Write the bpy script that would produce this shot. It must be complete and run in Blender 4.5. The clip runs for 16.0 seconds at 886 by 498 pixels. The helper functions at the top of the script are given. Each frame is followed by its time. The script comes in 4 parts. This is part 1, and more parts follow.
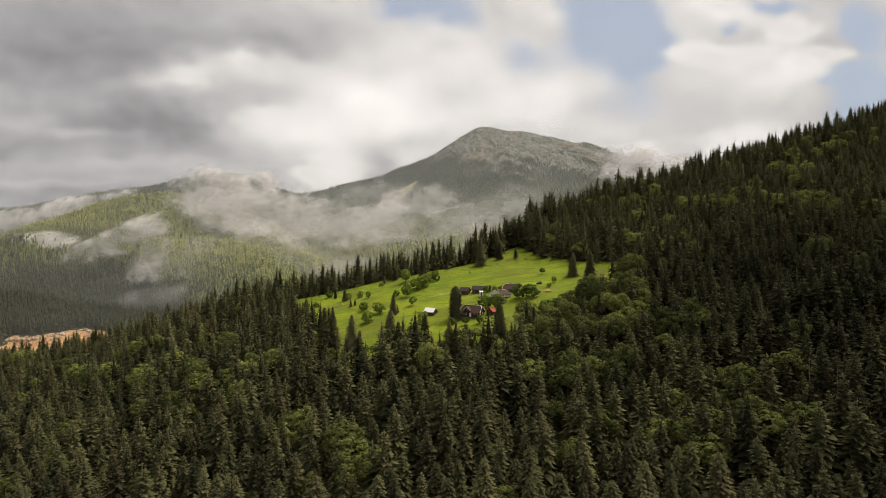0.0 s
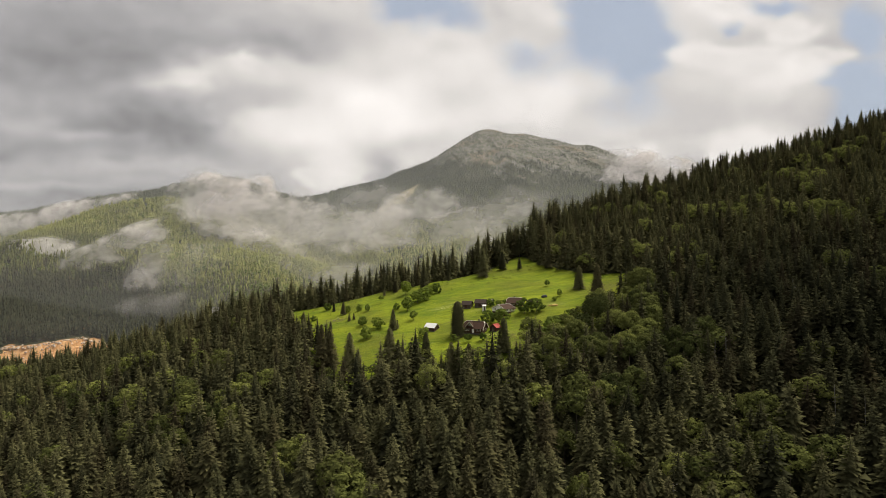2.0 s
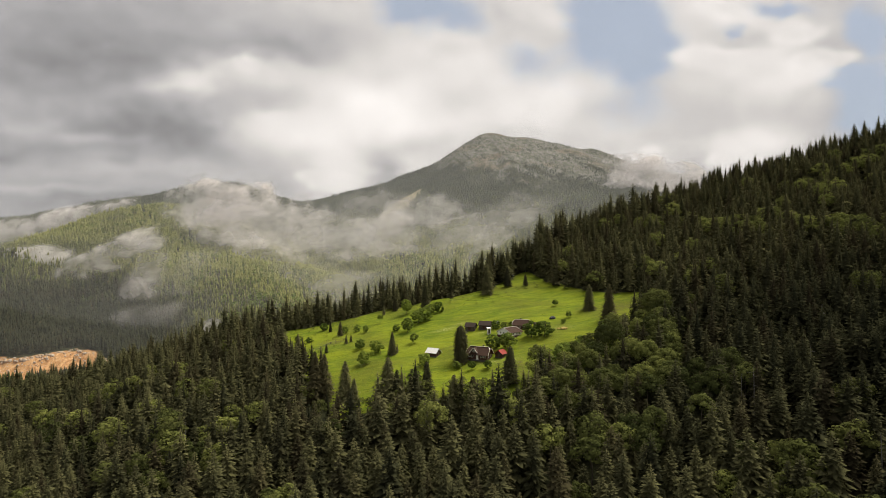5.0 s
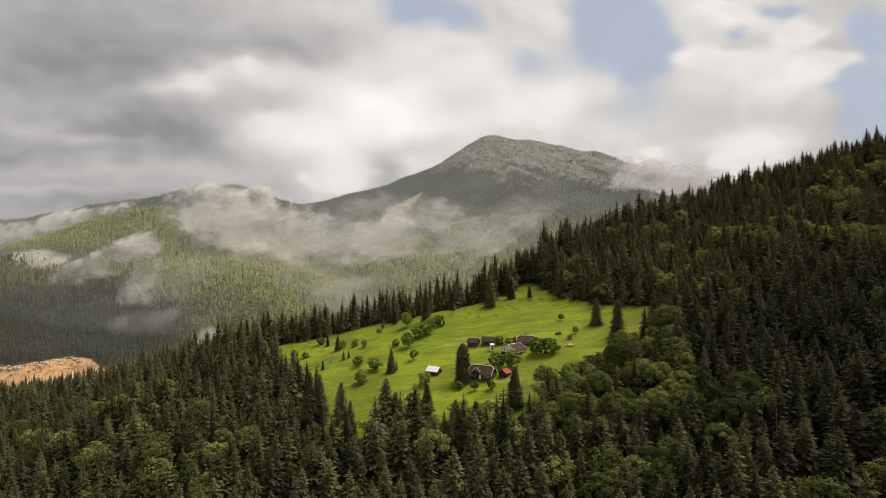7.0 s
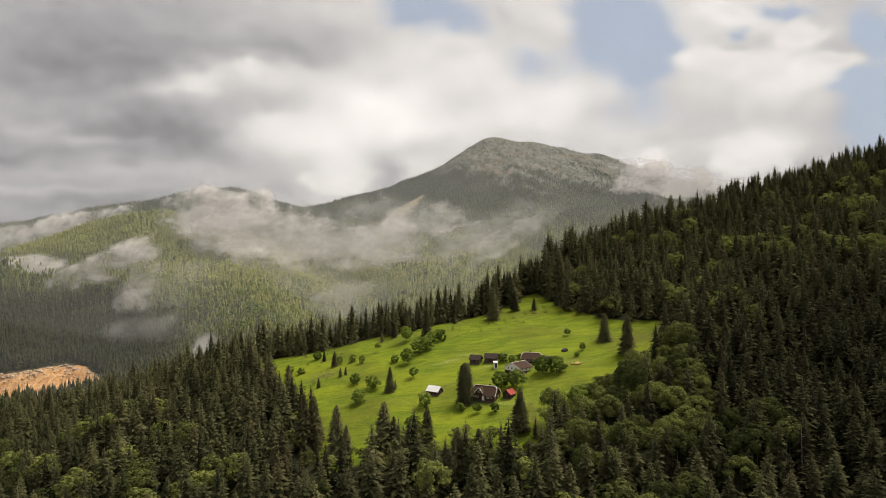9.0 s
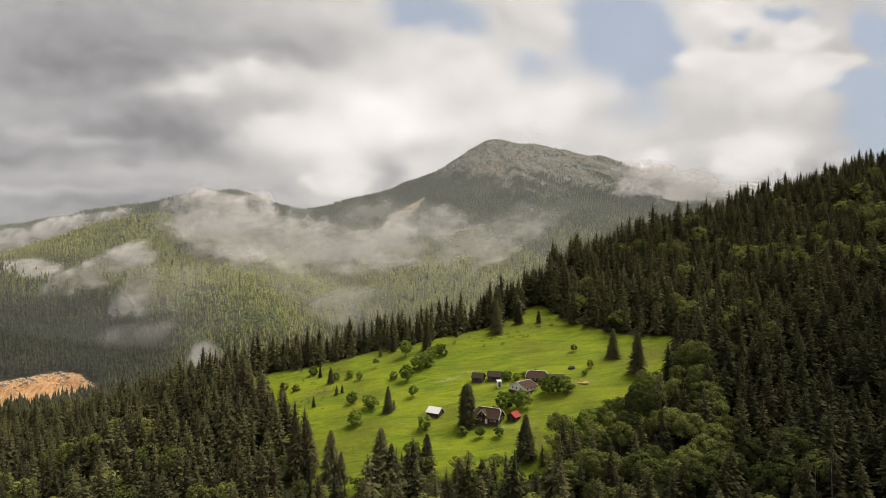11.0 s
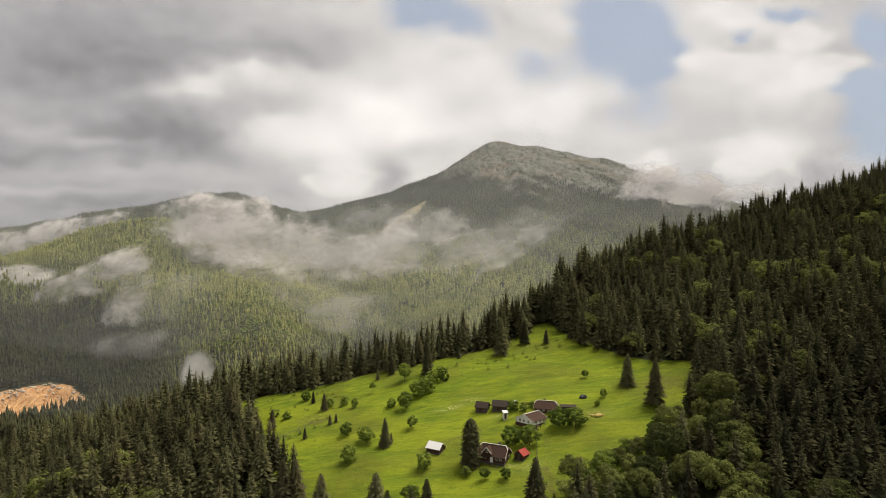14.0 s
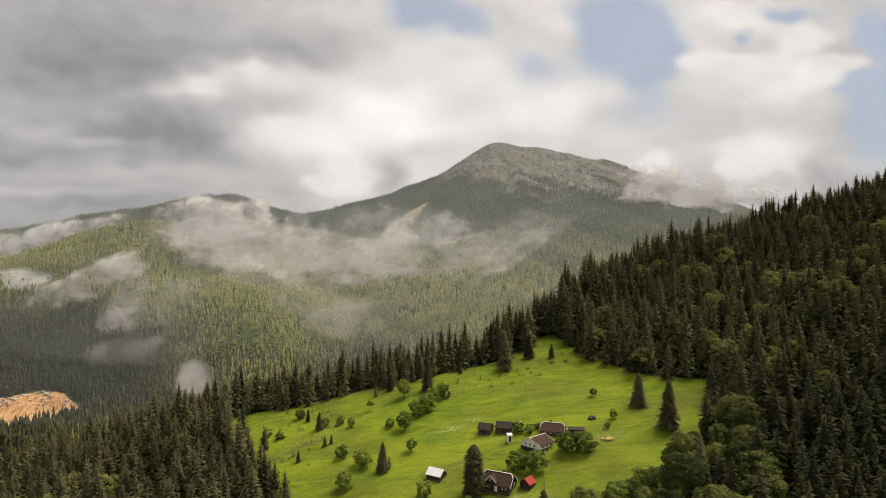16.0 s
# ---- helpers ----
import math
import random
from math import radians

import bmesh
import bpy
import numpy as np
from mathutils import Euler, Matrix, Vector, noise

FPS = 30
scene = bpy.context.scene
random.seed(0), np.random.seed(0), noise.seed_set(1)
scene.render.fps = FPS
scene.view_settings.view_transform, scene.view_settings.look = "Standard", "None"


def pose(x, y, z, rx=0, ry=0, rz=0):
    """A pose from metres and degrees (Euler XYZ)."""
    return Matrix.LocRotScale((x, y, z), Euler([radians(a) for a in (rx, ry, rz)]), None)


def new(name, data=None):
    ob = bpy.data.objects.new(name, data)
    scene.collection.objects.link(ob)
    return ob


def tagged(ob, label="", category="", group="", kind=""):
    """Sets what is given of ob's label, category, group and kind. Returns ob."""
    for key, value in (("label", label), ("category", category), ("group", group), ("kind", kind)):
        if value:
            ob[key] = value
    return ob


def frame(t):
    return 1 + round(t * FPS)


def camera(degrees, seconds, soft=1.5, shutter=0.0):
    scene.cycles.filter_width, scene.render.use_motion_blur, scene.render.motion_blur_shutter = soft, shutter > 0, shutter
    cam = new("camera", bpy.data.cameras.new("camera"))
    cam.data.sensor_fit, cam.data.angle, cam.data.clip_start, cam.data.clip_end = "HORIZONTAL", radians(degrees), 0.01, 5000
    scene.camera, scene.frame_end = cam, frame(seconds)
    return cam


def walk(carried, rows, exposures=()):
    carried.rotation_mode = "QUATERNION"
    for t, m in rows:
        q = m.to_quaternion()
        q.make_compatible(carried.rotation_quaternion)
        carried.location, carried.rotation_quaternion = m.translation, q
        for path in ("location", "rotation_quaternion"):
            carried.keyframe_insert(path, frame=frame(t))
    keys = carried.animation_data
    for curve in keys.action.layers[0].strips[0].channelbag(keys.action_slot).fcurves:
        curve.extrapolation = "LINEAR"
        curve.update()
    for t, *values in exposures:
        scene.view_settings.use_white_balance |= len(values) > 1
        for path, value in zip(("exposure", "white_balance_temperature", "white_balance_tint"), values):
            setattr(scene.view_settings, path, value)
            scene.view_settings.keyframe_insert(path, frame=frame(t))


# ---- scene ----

# camera: a drone that climbs as it flies ahead, turning a little to its left
cam = camera(72.0, 16.0, soft=0.7)


def drone(t):
    s = t / 16.0
    x = 0.77 * s + 0.68 * s ** 2 - 1.91 * s ** 3
    y = 77.78 * s + 15.6 * s ** 2 - 5.87 * s ** 3
    z = 35.0 + 40.36 * s - 0.56 * s ** 2 - 1.37 * s ** 3
    yaw = 1.346 * s + 0.04 * s ** 2 - 0.378 * s ** 3
    pitch = 1.283 * s - 0.361 * s ** 2 - 0.126 * s ** 3
    roll = 0.957 * s - 2.343 * s ** 2 + 1.238 * s ** 3
    return pose(x, y, z, 90 + pitch, roll, yaw)


walk(cam, [(0.5 * i, drone(0.5 * i)) for i in range(33)])

# ------------------------------------------------------------------ light
SUN_AZ, SUN_EL = radians(58), radians(60)      # azimuth from +y towards +x
scene.view_settings.exposure = 0.3
scene.cycles.transparent_max_bounces = 32
sun = new("sun", bpy.data.lights.new("sun", "SUN"))
sun.data.energy, sun.data.angle, sun.data.color = 3.7, radians(38), (1.0, 0.92, 0.76)
sd = Vector((math.sin(SUN_AZ) * math.cos(SUN_EL), math.cos(SUN_AZ) * math.cos(SUN_EL), math.sin(SUN_EL)))
sun.matrix_world = Matrix.Translation((0, 0, 900)) @ sd.to_track_quat("Z", "Y").to_matrix().to_4x4()


class Nodes:
    """Short-hand for building node trees."""

    def __init__(self, tree):
        self.t = tree
        tree.nodes.clear()

    def add(self, kind):
        return self.t.nodes.new(kind)

    def named(self, attribute):
        n = self.add("ShaderNodeAttribute")
        n.attribute_name = attribute
        return n.outputs["Fac"]

    def put(self, sock, v):
        if isinstance(v, bpy.types.NodeSocket):
            self.t.links.new(v, sock)
        elif v is not None:
            sock.default_value = v

    def math(self, op, a, b=None, c=None, clamp=False):
        n = self.add("ShaderNodeMath")
        n.operation, n.use_clamp = op, clamp
        for s, v in zip(n.inputs, (a, b, c)):
            self.put(s, v)
        return n.outputs[0]

    def mix(self, f, a, b, how="MIX"):
        n = self.add("ShaderNodeMix")
        n.data_type, n.blend_type = "RGBA", how
        self.put(n.inputs[0], f), self.put(n.inputs[6], a), self.put(n.inputs[7], b)
        return n.outputs[2]

    def noise(self, vec, scale, detail=4.0, rough=0.55, warp=0.0):
        n = self.add("ShaderNodeTexNoise")
        self.put(n.inputs["Vector"], vec)
        n.inputs["Scale"].default_value, n.inputs["Detail"].default_value = scale, detail
        n.inputs["Roughness"].default_value, n.inputs["Distortion"].default_value = rough, warp
        return n.outputs["Fac"]

    def ramp(self, v, a, b, lo=0.0, hi=1.0):
        n = self.add("ShaderNodeMapRange")
        n.clamp, n.interpolation_type = True, "SMOOTHSTEP"
        self.put(n.inputs[0], v)
        for s, x in zip(n.inputs[1:5], (a, b, lo, hi)):
            self.put(s, x)
        return n.outputs[0]

    def mapped(self, vec, scale):
        n = self.add("ShaderNodeMapping")
        self.put(n.inputs[0], vec)
        n.inputs["Scale"].default_value = scale
        return n.outputs[0]

    def position(self):
        return self.add("ShaderNodeNewGeometry").outputs["Position"]


def make_world():
    world = bpy.data.worlds.new("sky")
    scene.world = world
    world.use_nodes = True
    n = Nodes(world.node_tree)
    d = n.add("ShaderNodeTexCoord").outputs["Generated"]
    sky = n.add("ShaderNodeTexSky")
    sky.sky_type, sky.sun_disc, sky.sun_elevation, sky.sun_rotation = "NISHITA", False, SUN_EL, SUN_AZ
    sky.air_density, sky.dust_density, sky.ozone_density = 1.0, 2.0, 2.0
    sep = n.add("ShaderNodeSeparateXYZ")
    n.put(sep.inputs[0], d)

    def torn(vec, scale, detail, rough):
        t = n.add("ShaderNodeTexNoise")
        n.put(t.inputs["Vector"], vec)
        t.inputs["Scale"].default_value, t.inputs["Detail"].default_value, t.inputs["Roughness"].default_value = scale, detail, rough
        c = n.add("ShaderNodeSeparateColor")
        n.put(c.inputs[0], t.outputs["Color"])
        return c.outputs

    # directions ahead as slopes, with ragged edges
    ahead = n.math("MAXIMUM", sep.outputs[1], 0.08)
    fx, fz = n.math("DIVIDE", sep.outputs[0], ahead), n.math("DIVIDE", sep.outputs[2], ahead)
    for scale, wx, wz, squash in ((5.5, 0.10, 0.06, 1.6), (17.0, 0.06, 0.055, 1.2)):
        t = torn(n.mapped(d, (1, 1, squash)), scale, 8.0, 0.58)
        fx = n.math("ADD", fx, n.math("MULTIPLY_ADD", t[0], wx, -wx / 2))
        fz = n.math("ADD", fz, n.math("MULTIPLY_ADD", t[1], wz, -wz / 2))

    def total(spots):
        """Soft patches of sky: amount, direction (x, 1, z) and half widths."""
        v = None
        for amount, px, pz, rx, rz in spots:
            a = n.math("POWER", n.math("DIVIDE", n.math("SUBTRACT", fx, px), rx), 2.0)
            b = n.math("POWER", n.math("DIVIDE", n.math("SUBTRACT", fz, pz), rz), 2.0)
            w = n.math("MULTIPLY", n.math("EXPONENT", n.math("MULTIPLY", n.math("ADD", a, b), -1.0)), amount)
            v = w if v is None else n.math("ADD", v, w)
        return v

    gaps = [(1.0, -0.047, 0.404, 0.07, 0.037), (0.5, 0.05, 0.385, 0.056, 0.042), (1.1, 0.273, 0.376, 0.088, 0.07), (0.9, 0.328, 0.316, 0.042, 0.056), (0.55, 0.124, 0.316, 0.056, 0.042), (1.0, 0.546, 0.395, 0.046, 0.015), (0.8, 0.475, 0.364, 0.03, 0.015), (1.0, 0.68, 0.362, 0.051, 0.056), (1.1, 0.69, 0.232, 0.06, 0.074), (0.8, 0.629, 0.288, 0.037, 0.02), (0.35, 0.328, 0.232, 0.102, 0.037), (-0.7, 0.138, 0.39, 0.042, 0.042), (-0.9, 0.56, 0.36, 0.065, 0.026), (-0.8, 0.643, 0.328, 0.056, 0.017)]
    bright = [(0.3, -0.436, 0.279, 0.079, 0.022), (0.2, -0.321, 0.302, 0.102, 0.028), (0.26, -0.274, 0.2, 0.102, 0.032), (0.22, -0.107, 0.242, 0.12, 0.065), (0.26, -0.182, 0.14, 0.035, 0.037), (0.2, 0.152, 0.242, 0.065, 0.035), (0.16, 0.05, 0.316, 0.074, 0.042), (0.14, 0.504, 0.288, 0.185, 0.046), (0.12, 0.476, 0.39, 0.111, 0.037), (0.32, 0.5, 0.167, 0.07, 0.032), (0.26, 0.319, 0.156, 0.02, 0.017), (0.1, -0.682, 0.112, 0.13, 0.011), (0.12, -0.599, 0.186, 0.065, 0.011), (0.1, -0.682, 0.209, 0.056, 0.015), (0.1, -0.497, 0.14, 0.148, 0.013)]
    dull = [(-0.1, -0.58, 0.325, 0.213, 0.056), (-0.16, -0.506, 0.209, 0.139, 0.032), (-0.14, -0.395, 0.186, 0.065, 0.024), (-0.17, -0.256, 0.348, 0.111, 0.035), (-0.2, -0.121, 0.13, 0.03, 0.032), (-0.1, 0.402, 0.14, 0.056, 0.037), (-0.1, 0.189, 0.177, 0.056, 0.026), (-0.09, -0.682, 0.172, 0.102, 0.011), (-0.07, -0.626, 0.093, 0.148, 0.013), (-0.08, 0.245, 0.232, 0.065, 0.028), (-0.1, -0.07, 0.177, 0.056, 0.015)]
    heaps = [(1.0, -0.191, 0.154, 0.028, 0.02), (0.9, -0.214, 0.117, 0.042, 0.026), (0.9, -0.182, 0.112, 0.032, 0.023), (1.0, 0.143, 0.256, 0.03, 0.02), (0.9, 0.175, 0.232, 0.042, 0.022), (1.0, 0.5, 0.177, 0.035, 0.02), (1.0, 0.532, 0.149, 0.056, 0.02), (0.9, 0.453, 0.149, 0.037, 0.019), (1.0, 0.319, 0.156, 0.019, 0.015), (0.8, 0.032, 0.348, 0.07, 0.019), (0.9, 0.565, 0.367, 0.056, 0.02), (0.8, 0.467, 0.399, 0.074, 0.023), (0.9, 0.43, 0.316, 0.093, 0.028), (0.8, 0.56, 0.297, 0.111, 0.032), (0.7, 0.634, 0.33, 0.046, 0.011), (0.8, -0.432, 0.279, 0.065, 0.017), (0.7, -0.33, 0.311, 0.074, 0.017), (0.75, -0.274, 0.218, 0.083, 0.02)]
    puff = n.noise(n.mapped(d, (1, 1, 1.7)), 8.0, 9, 0.56, 0.5)
    curl = n.noise(n.mapped(d, (1, 1, 1.4)), 26.0, 7, 0.6, 0.6)
    band = n.noise(n.mapped(d, (1, 1, 5.0)), 4.5, 8, 0.55, 0.25)
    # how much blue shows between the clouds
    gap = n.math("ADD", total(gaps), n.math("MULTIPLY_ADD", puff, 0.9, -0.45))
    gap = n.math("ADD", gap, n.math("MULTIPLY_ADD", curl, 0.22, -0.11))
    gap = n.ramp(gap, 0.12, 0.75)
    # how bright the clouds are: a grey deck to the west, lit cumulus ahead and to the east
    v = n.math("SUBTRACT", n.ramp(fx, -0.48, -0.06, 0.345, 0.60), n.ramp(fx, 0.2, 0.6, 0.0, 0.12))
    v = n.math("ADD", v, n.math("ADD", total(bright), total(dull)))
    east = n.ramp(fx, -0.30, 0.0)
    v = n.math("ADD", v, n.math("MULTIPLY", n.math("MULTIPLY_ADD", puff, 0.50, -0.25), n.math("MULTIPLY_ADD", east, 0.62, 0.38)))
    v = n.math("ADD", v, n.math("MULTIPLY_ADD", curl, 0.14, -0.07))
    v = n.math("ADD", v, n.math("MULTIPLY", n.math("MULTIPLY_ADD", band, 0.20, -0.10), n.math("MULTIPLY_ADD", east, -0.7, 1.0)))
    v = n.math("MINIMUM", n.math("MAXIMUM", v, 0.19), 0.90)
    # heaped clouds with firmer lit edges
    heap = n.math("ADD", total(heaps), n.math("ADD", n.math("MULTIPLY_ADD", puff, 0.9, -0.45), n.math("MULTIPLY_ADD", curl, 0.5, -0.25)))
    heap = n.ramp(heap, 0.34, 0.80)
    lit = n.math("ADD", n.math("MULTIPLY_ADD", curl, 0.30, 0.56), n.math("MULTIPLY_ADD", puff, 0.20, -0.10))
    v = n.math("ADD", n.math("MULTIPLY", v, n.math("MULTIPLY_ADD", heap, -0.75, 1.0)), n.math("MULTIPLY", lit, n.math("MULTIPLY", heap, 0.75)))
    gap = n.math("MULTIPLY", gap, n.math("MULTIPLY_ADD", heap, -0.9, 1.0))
    hue = n.mix(n.ramp(v, 0.24, 0.62), (1.005, 0.98, 1.0, 1), (1.05, 0.995, 0.955, 1))
    grey = n.add("ShaderNodeCombineColor")
    for s in grey.inputs:
        n.put(s, v)
    cloud = n.mix(1.0, hue, grey.outputs[0], "MULTIPLY")
    blue = n.mix(1.0, sky.outputs[0], (0.10, 0.10, 0.10, 1), "MULTIPLY")
    hazy = n.mix(0.78, blue, (0.35, 0.40, 0.485, 1))
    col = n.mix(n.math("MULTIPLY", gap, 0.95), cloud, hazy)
    bg = n.add("ShaderNodeBackground")
    n.put(bg.inputs[0], col)
    bg.inputs[1].default_value = 1.0
    out = n.add("ShaderNodeOutputWorld")
    n.put(out.inputs[0], bg.outputs[0])


make_world()

# ------------------------------------------------------------------ materials


def material(name):
    m = bpy.data.materials.new(name)
    m.use_nodes = True
    return m, Nodes(m.node_tree)


def finish(n, col, rough=0.8, bump=None, dist=0.1, strength=0.6, metal=0.0, spec=0.3):
    b = n.add("ShaderNodeBsdfPrincipled")
    n.put(b.inputs["Base Color"], col), n.put(b.inputs["Roughness"], rough), n.put(b.inputs["Metallic"], metal)
    b.inputs["Specular IOR Level"].default_value = spec
    if bump is not None:
        k = n.add("ShaderNodeBump")
        k.inputs["Strength"].default_value, k.inputs["Distance"].default_value = strength, dist
        n.put(k.inputs["Height"], bump)
        n.put(b.inputs["Normal"], k.outputs[0])
    o = n.add("ShaderNodeOutputMaterial")
    n.put(o.inputs[0], b.outputs[0])


def foliage(name, dark, light, through_light, source, brown_part=0.5):
    """Needles or leaves: colour varies by tree, by branch and by tip weight, dark to light. source: 'object' for single
    trees, 'tint' for joined ones.
    """
    m, n = material(name)
    tree = n.add("ShaderNodeObjectInfo").outputs["Random"] if source == "object" else n.named("tint")
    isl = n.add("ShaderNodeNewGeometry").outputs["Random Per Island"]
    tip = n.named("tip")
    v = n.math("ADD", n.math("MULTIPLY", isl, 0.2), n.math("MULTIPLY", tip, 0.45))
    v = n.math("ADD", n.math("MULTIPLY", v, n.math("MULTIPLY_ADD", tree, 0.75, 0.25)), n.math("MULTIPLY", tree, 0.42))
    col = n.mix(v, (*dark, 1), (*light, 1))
    # some trees are browner
    brown = n.ramp(n.math("FRACT", n.math("MULTIPLY", tree, 7.31)), 0.6, 0.98)
    col = n.mix(n.math("MULTIPLY", brown, brown_part), col, (0.052, 0.038, 0.024, 1))
    a, t = n.add("ShaderNodeBsdfDiffuse"), n.add("ShaderNodeBsdfTranslucent")
    n.put(a.inputs[0], col), n.put(t.inputs[0], col)
    mx = n.add("ShaderNodeMixShader")
    mx.inputs[0].default_value = through_light
    n.put(mx.inputs[1], a.outputs[0]), n.put(mx.inputs[2], t.outputs[0])
    o = n.add("ShaderNodeOutputMaterial")
    n.put(o.inputs[0], mx.outputs[0])
    return m


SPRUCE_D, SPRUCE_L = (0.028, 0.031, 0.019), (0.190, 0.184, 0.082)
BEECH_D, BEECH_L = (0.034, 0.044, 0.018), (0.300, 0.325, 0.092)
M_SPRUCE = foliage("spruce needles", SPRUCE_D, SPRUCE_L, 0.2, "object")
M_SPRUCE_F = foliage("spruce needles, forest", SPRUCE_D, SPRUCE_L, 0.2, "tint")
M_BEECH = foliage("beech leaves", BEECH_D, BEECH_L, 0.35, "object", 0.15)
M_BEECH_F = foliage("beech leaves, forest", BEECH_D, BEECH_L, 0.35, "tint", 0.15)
M_BEECH_FAR = foliage("far broad-leaved trees", (0.08, 0.11, 0.03), (0.21, 0.26, 0.06), 0.35, "tint", 0.0)
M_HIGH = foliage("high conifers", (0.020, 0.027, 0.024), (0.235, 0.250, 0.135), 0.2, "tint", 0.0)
# darker copy of the far conifers, with cloud shade in its colour
M_DIM = foliage("shaded brownish far conifers", (0.026, 0.031, 0.019), (0.180, 0.178, 0.092), 0.2, "tint", 0.4)
# light end raised to carry the sun painted on the far slopes
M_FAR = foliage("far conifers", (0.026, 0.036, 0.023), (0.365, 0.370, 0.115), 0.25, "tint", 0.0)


def bark(name, a, b):
    m, n = material(name)
    p = n.mapped(n.add("ShaderNodeTexCoord").outputs["Object"], (1, 1, 0.25))
    v = n.noise(p, 9, 6, 0.65)
    finish(n, n.mix(v, (*a, 1), (*b, 1)), 0.9, v, 0.03)
    return m


M_BARK = bark("spruce bark", (0.05, 0.04, 0.03), (0.16, 0.13, 0.10))
M_PALE = bark("dead grey wood", (0.09, 0.085, 0.07), (0.24, 0.225, 0.20))


def make_ground():
    m, n = material("mountain ground")
    p = n.position()
    sep = n.add("ShaderNodeSeparateXYZ")
    n.put(sep.inputs[0], p)
    mead = n.named("meadow")
    rock = n.named("rock")
    clay = n.named("clay")
    fine, mid, wide = n.noise(p, 1.6, 5, 0.65), n.noise(n.mapped(p, (0.35, 1.4, 1)), 0.22, 6, 0.62, 0.8), n.noise(p, 0.045, 4, 0.55)
    blade = n.noise(n.mapped(p, (1, 1.6, 1)), 3.2, 6, 0.75, 0.6)
    tuft = n.noise(n.mapped(p, (0.8, 1.5, 1)), 0.75, 6, 0.7, 0.8)
    grass = n.mix(n.ramp(mid, 0.3, 0.7), (0.092, 0.143, 0.011, 1), (0.200, 0.246, 0.016, 1))
    grass = n.mix(n.math("MULTIPLY", n.ramp(wide, 0.40, 0.66), 0.65), grass, (0.115, 0.120, 0.018, 1))
    sunny = n.noise(n.mapped(p, (0.6, 1.2, 1)), 0.035, 5, 0.6, 0.5)
    grass = n.mix(n.math("MULTIPLY", n.ramp(sunny, 0.46, 0.64), 0.55), grass, (0.245, 0.285, 0.017, 1))
    grass = n.mix(n.math("MULTIPLY", n.ramp(tuft, 0.48, 0.70), 0.5), grass, (0.050, 0.085, 0.010, 1))
    grass = n.mix(n.math("MULTIPLY", n.ramp(blade, 0.52, 0.72), 0.5), grass, (0.26, 0.28, 0.03, 1))
    flower = n.math("MULTIPLY", n.ramp(n.noise(p, 4.5, 3, 0.6), 0.66, 0.72), n.ramp(n.noise(p, 0.11, 3, 0.5), 0.52, 0.66))
    flower = n.math("ADD", flower, n.math("MULTIPLY", n.named("flowers"), n.ramp(n.noise(p, 1.7, 5, 0.7), 0.48, 0.6)), None, True)
    grass = n.mix(n.math("MULTIPLY", flower, 0.8), grass, (0.50, 0.48, 0.22, 1))
    bare = n.math("MULTIPLY", n.named("bare"), n.ramp(n.noise(p, 0.6, 6, 0.7), 0.38, 0.6))
    grass = n.mix(bare, grass, (0.10, 0.075, 0.035, 1))
    floor = n.mix(fine, (0.024, 0.027, 0.013, 1), (0.058, 0.062, 0.030, 1))
    col = n.mix(n.ramp(mead, 0.35, 0.65), floor, grass)
    scree = n.mix(n.noise(p, 0.05, 6, 0.7), (0.075, 0.076, 0.068, 1), (0.215, 0.205, 0.172, 1))
    heath = n.ramp(n.noise(n.mapped(p, (1.4, 0.6, 0.6)), 0.06, 8, 0.75, 0.3), 0.45, 0.60)
    scree = n.mix(n.math("MULTIPLY", n.ramp(n.noise(p, 0.009, 3, 0.5), 0.5, 0.65), 0.6), scree, (0.17, 0.125, 0.08, 1))
    scree = n.mix(n.math("MULTIPLY", heath, 0.75), scree, (0.040, 0.048, 0.024, 1))
    col = n.mix(n.ramp(n.math("ADD", rock, n.math("MULTIPLY", n.math("SUBTRACT", n.noise(n.mapped(p, (1.5, 0.5, 0.6)), 0.022, 8, 0.65, 0.5), 0.5), 2.2)), 0.35, 0.65), col, scree)
    straw = n.mix(n.noise(p, 0.12, 6, 0.7), (0.19, 0.17, 0.10, 1), (0.30, 0.26, 0.165, 1))
    col = n.mix(n.ramp(n.math("ADD", n.named("straw"), n.math("MULTIPLY_ADD", n.noise(p, 0.06, 5, 0.6), 0.6, -0.3)), 0.35, 0.65), col, straw)
    earth = n.mix(n.ramp(n.noise(n.mapped(p, (1, 0.35, 0.3)), 0.3, 8, 0.72, 0.6), 0.32, 0.68), (0.32, 0.155, 0.06, 1), (0.66, 0.40, 0.19, 1))
    earth = n.mix(n.ramp(n.noise(p, 0.5, 6, 0.7), 0.58, 0.68), earth, (0.52, 0.46, 0.38, 1))
    col = n.mix(n.ramp(clay, 0.4, 0.6), col, earth)
    finish(n, col, 0.95, n.math("ADD", fine, n.math("MULTIPLY", mid, 3.0)), 0.25, 0.7, 0.0, 0.1)
    return m


M_GROUND = make_ground()

# ------------------------------------------------------------------ terrain


def sp(v, w):
    return w * np.logaddexp(0, v / w)


def crest_y(x):
    """Where the near spur's back edge lies."""
    return 348 + 108 / (1 + np.exp(-(x - 62) / 22)) + 0.06 * np.maximum(x, 0)


def ripple(x, y, scale, seed):
    a = np.sin(x / scale + seed) * np.cos(y / scale * 1.13 + 2.1 * seed)
    b = np.sin((x * 0.8 + y * 0.6) / scale * 1.9 + 3.3 * seed)
    c = np.sin((x * 0.5 - y * 0.85) / scale * 3.1 + 1.7 * seed)
    return 0.5 * a + 0.3 * b + 0.2 * c


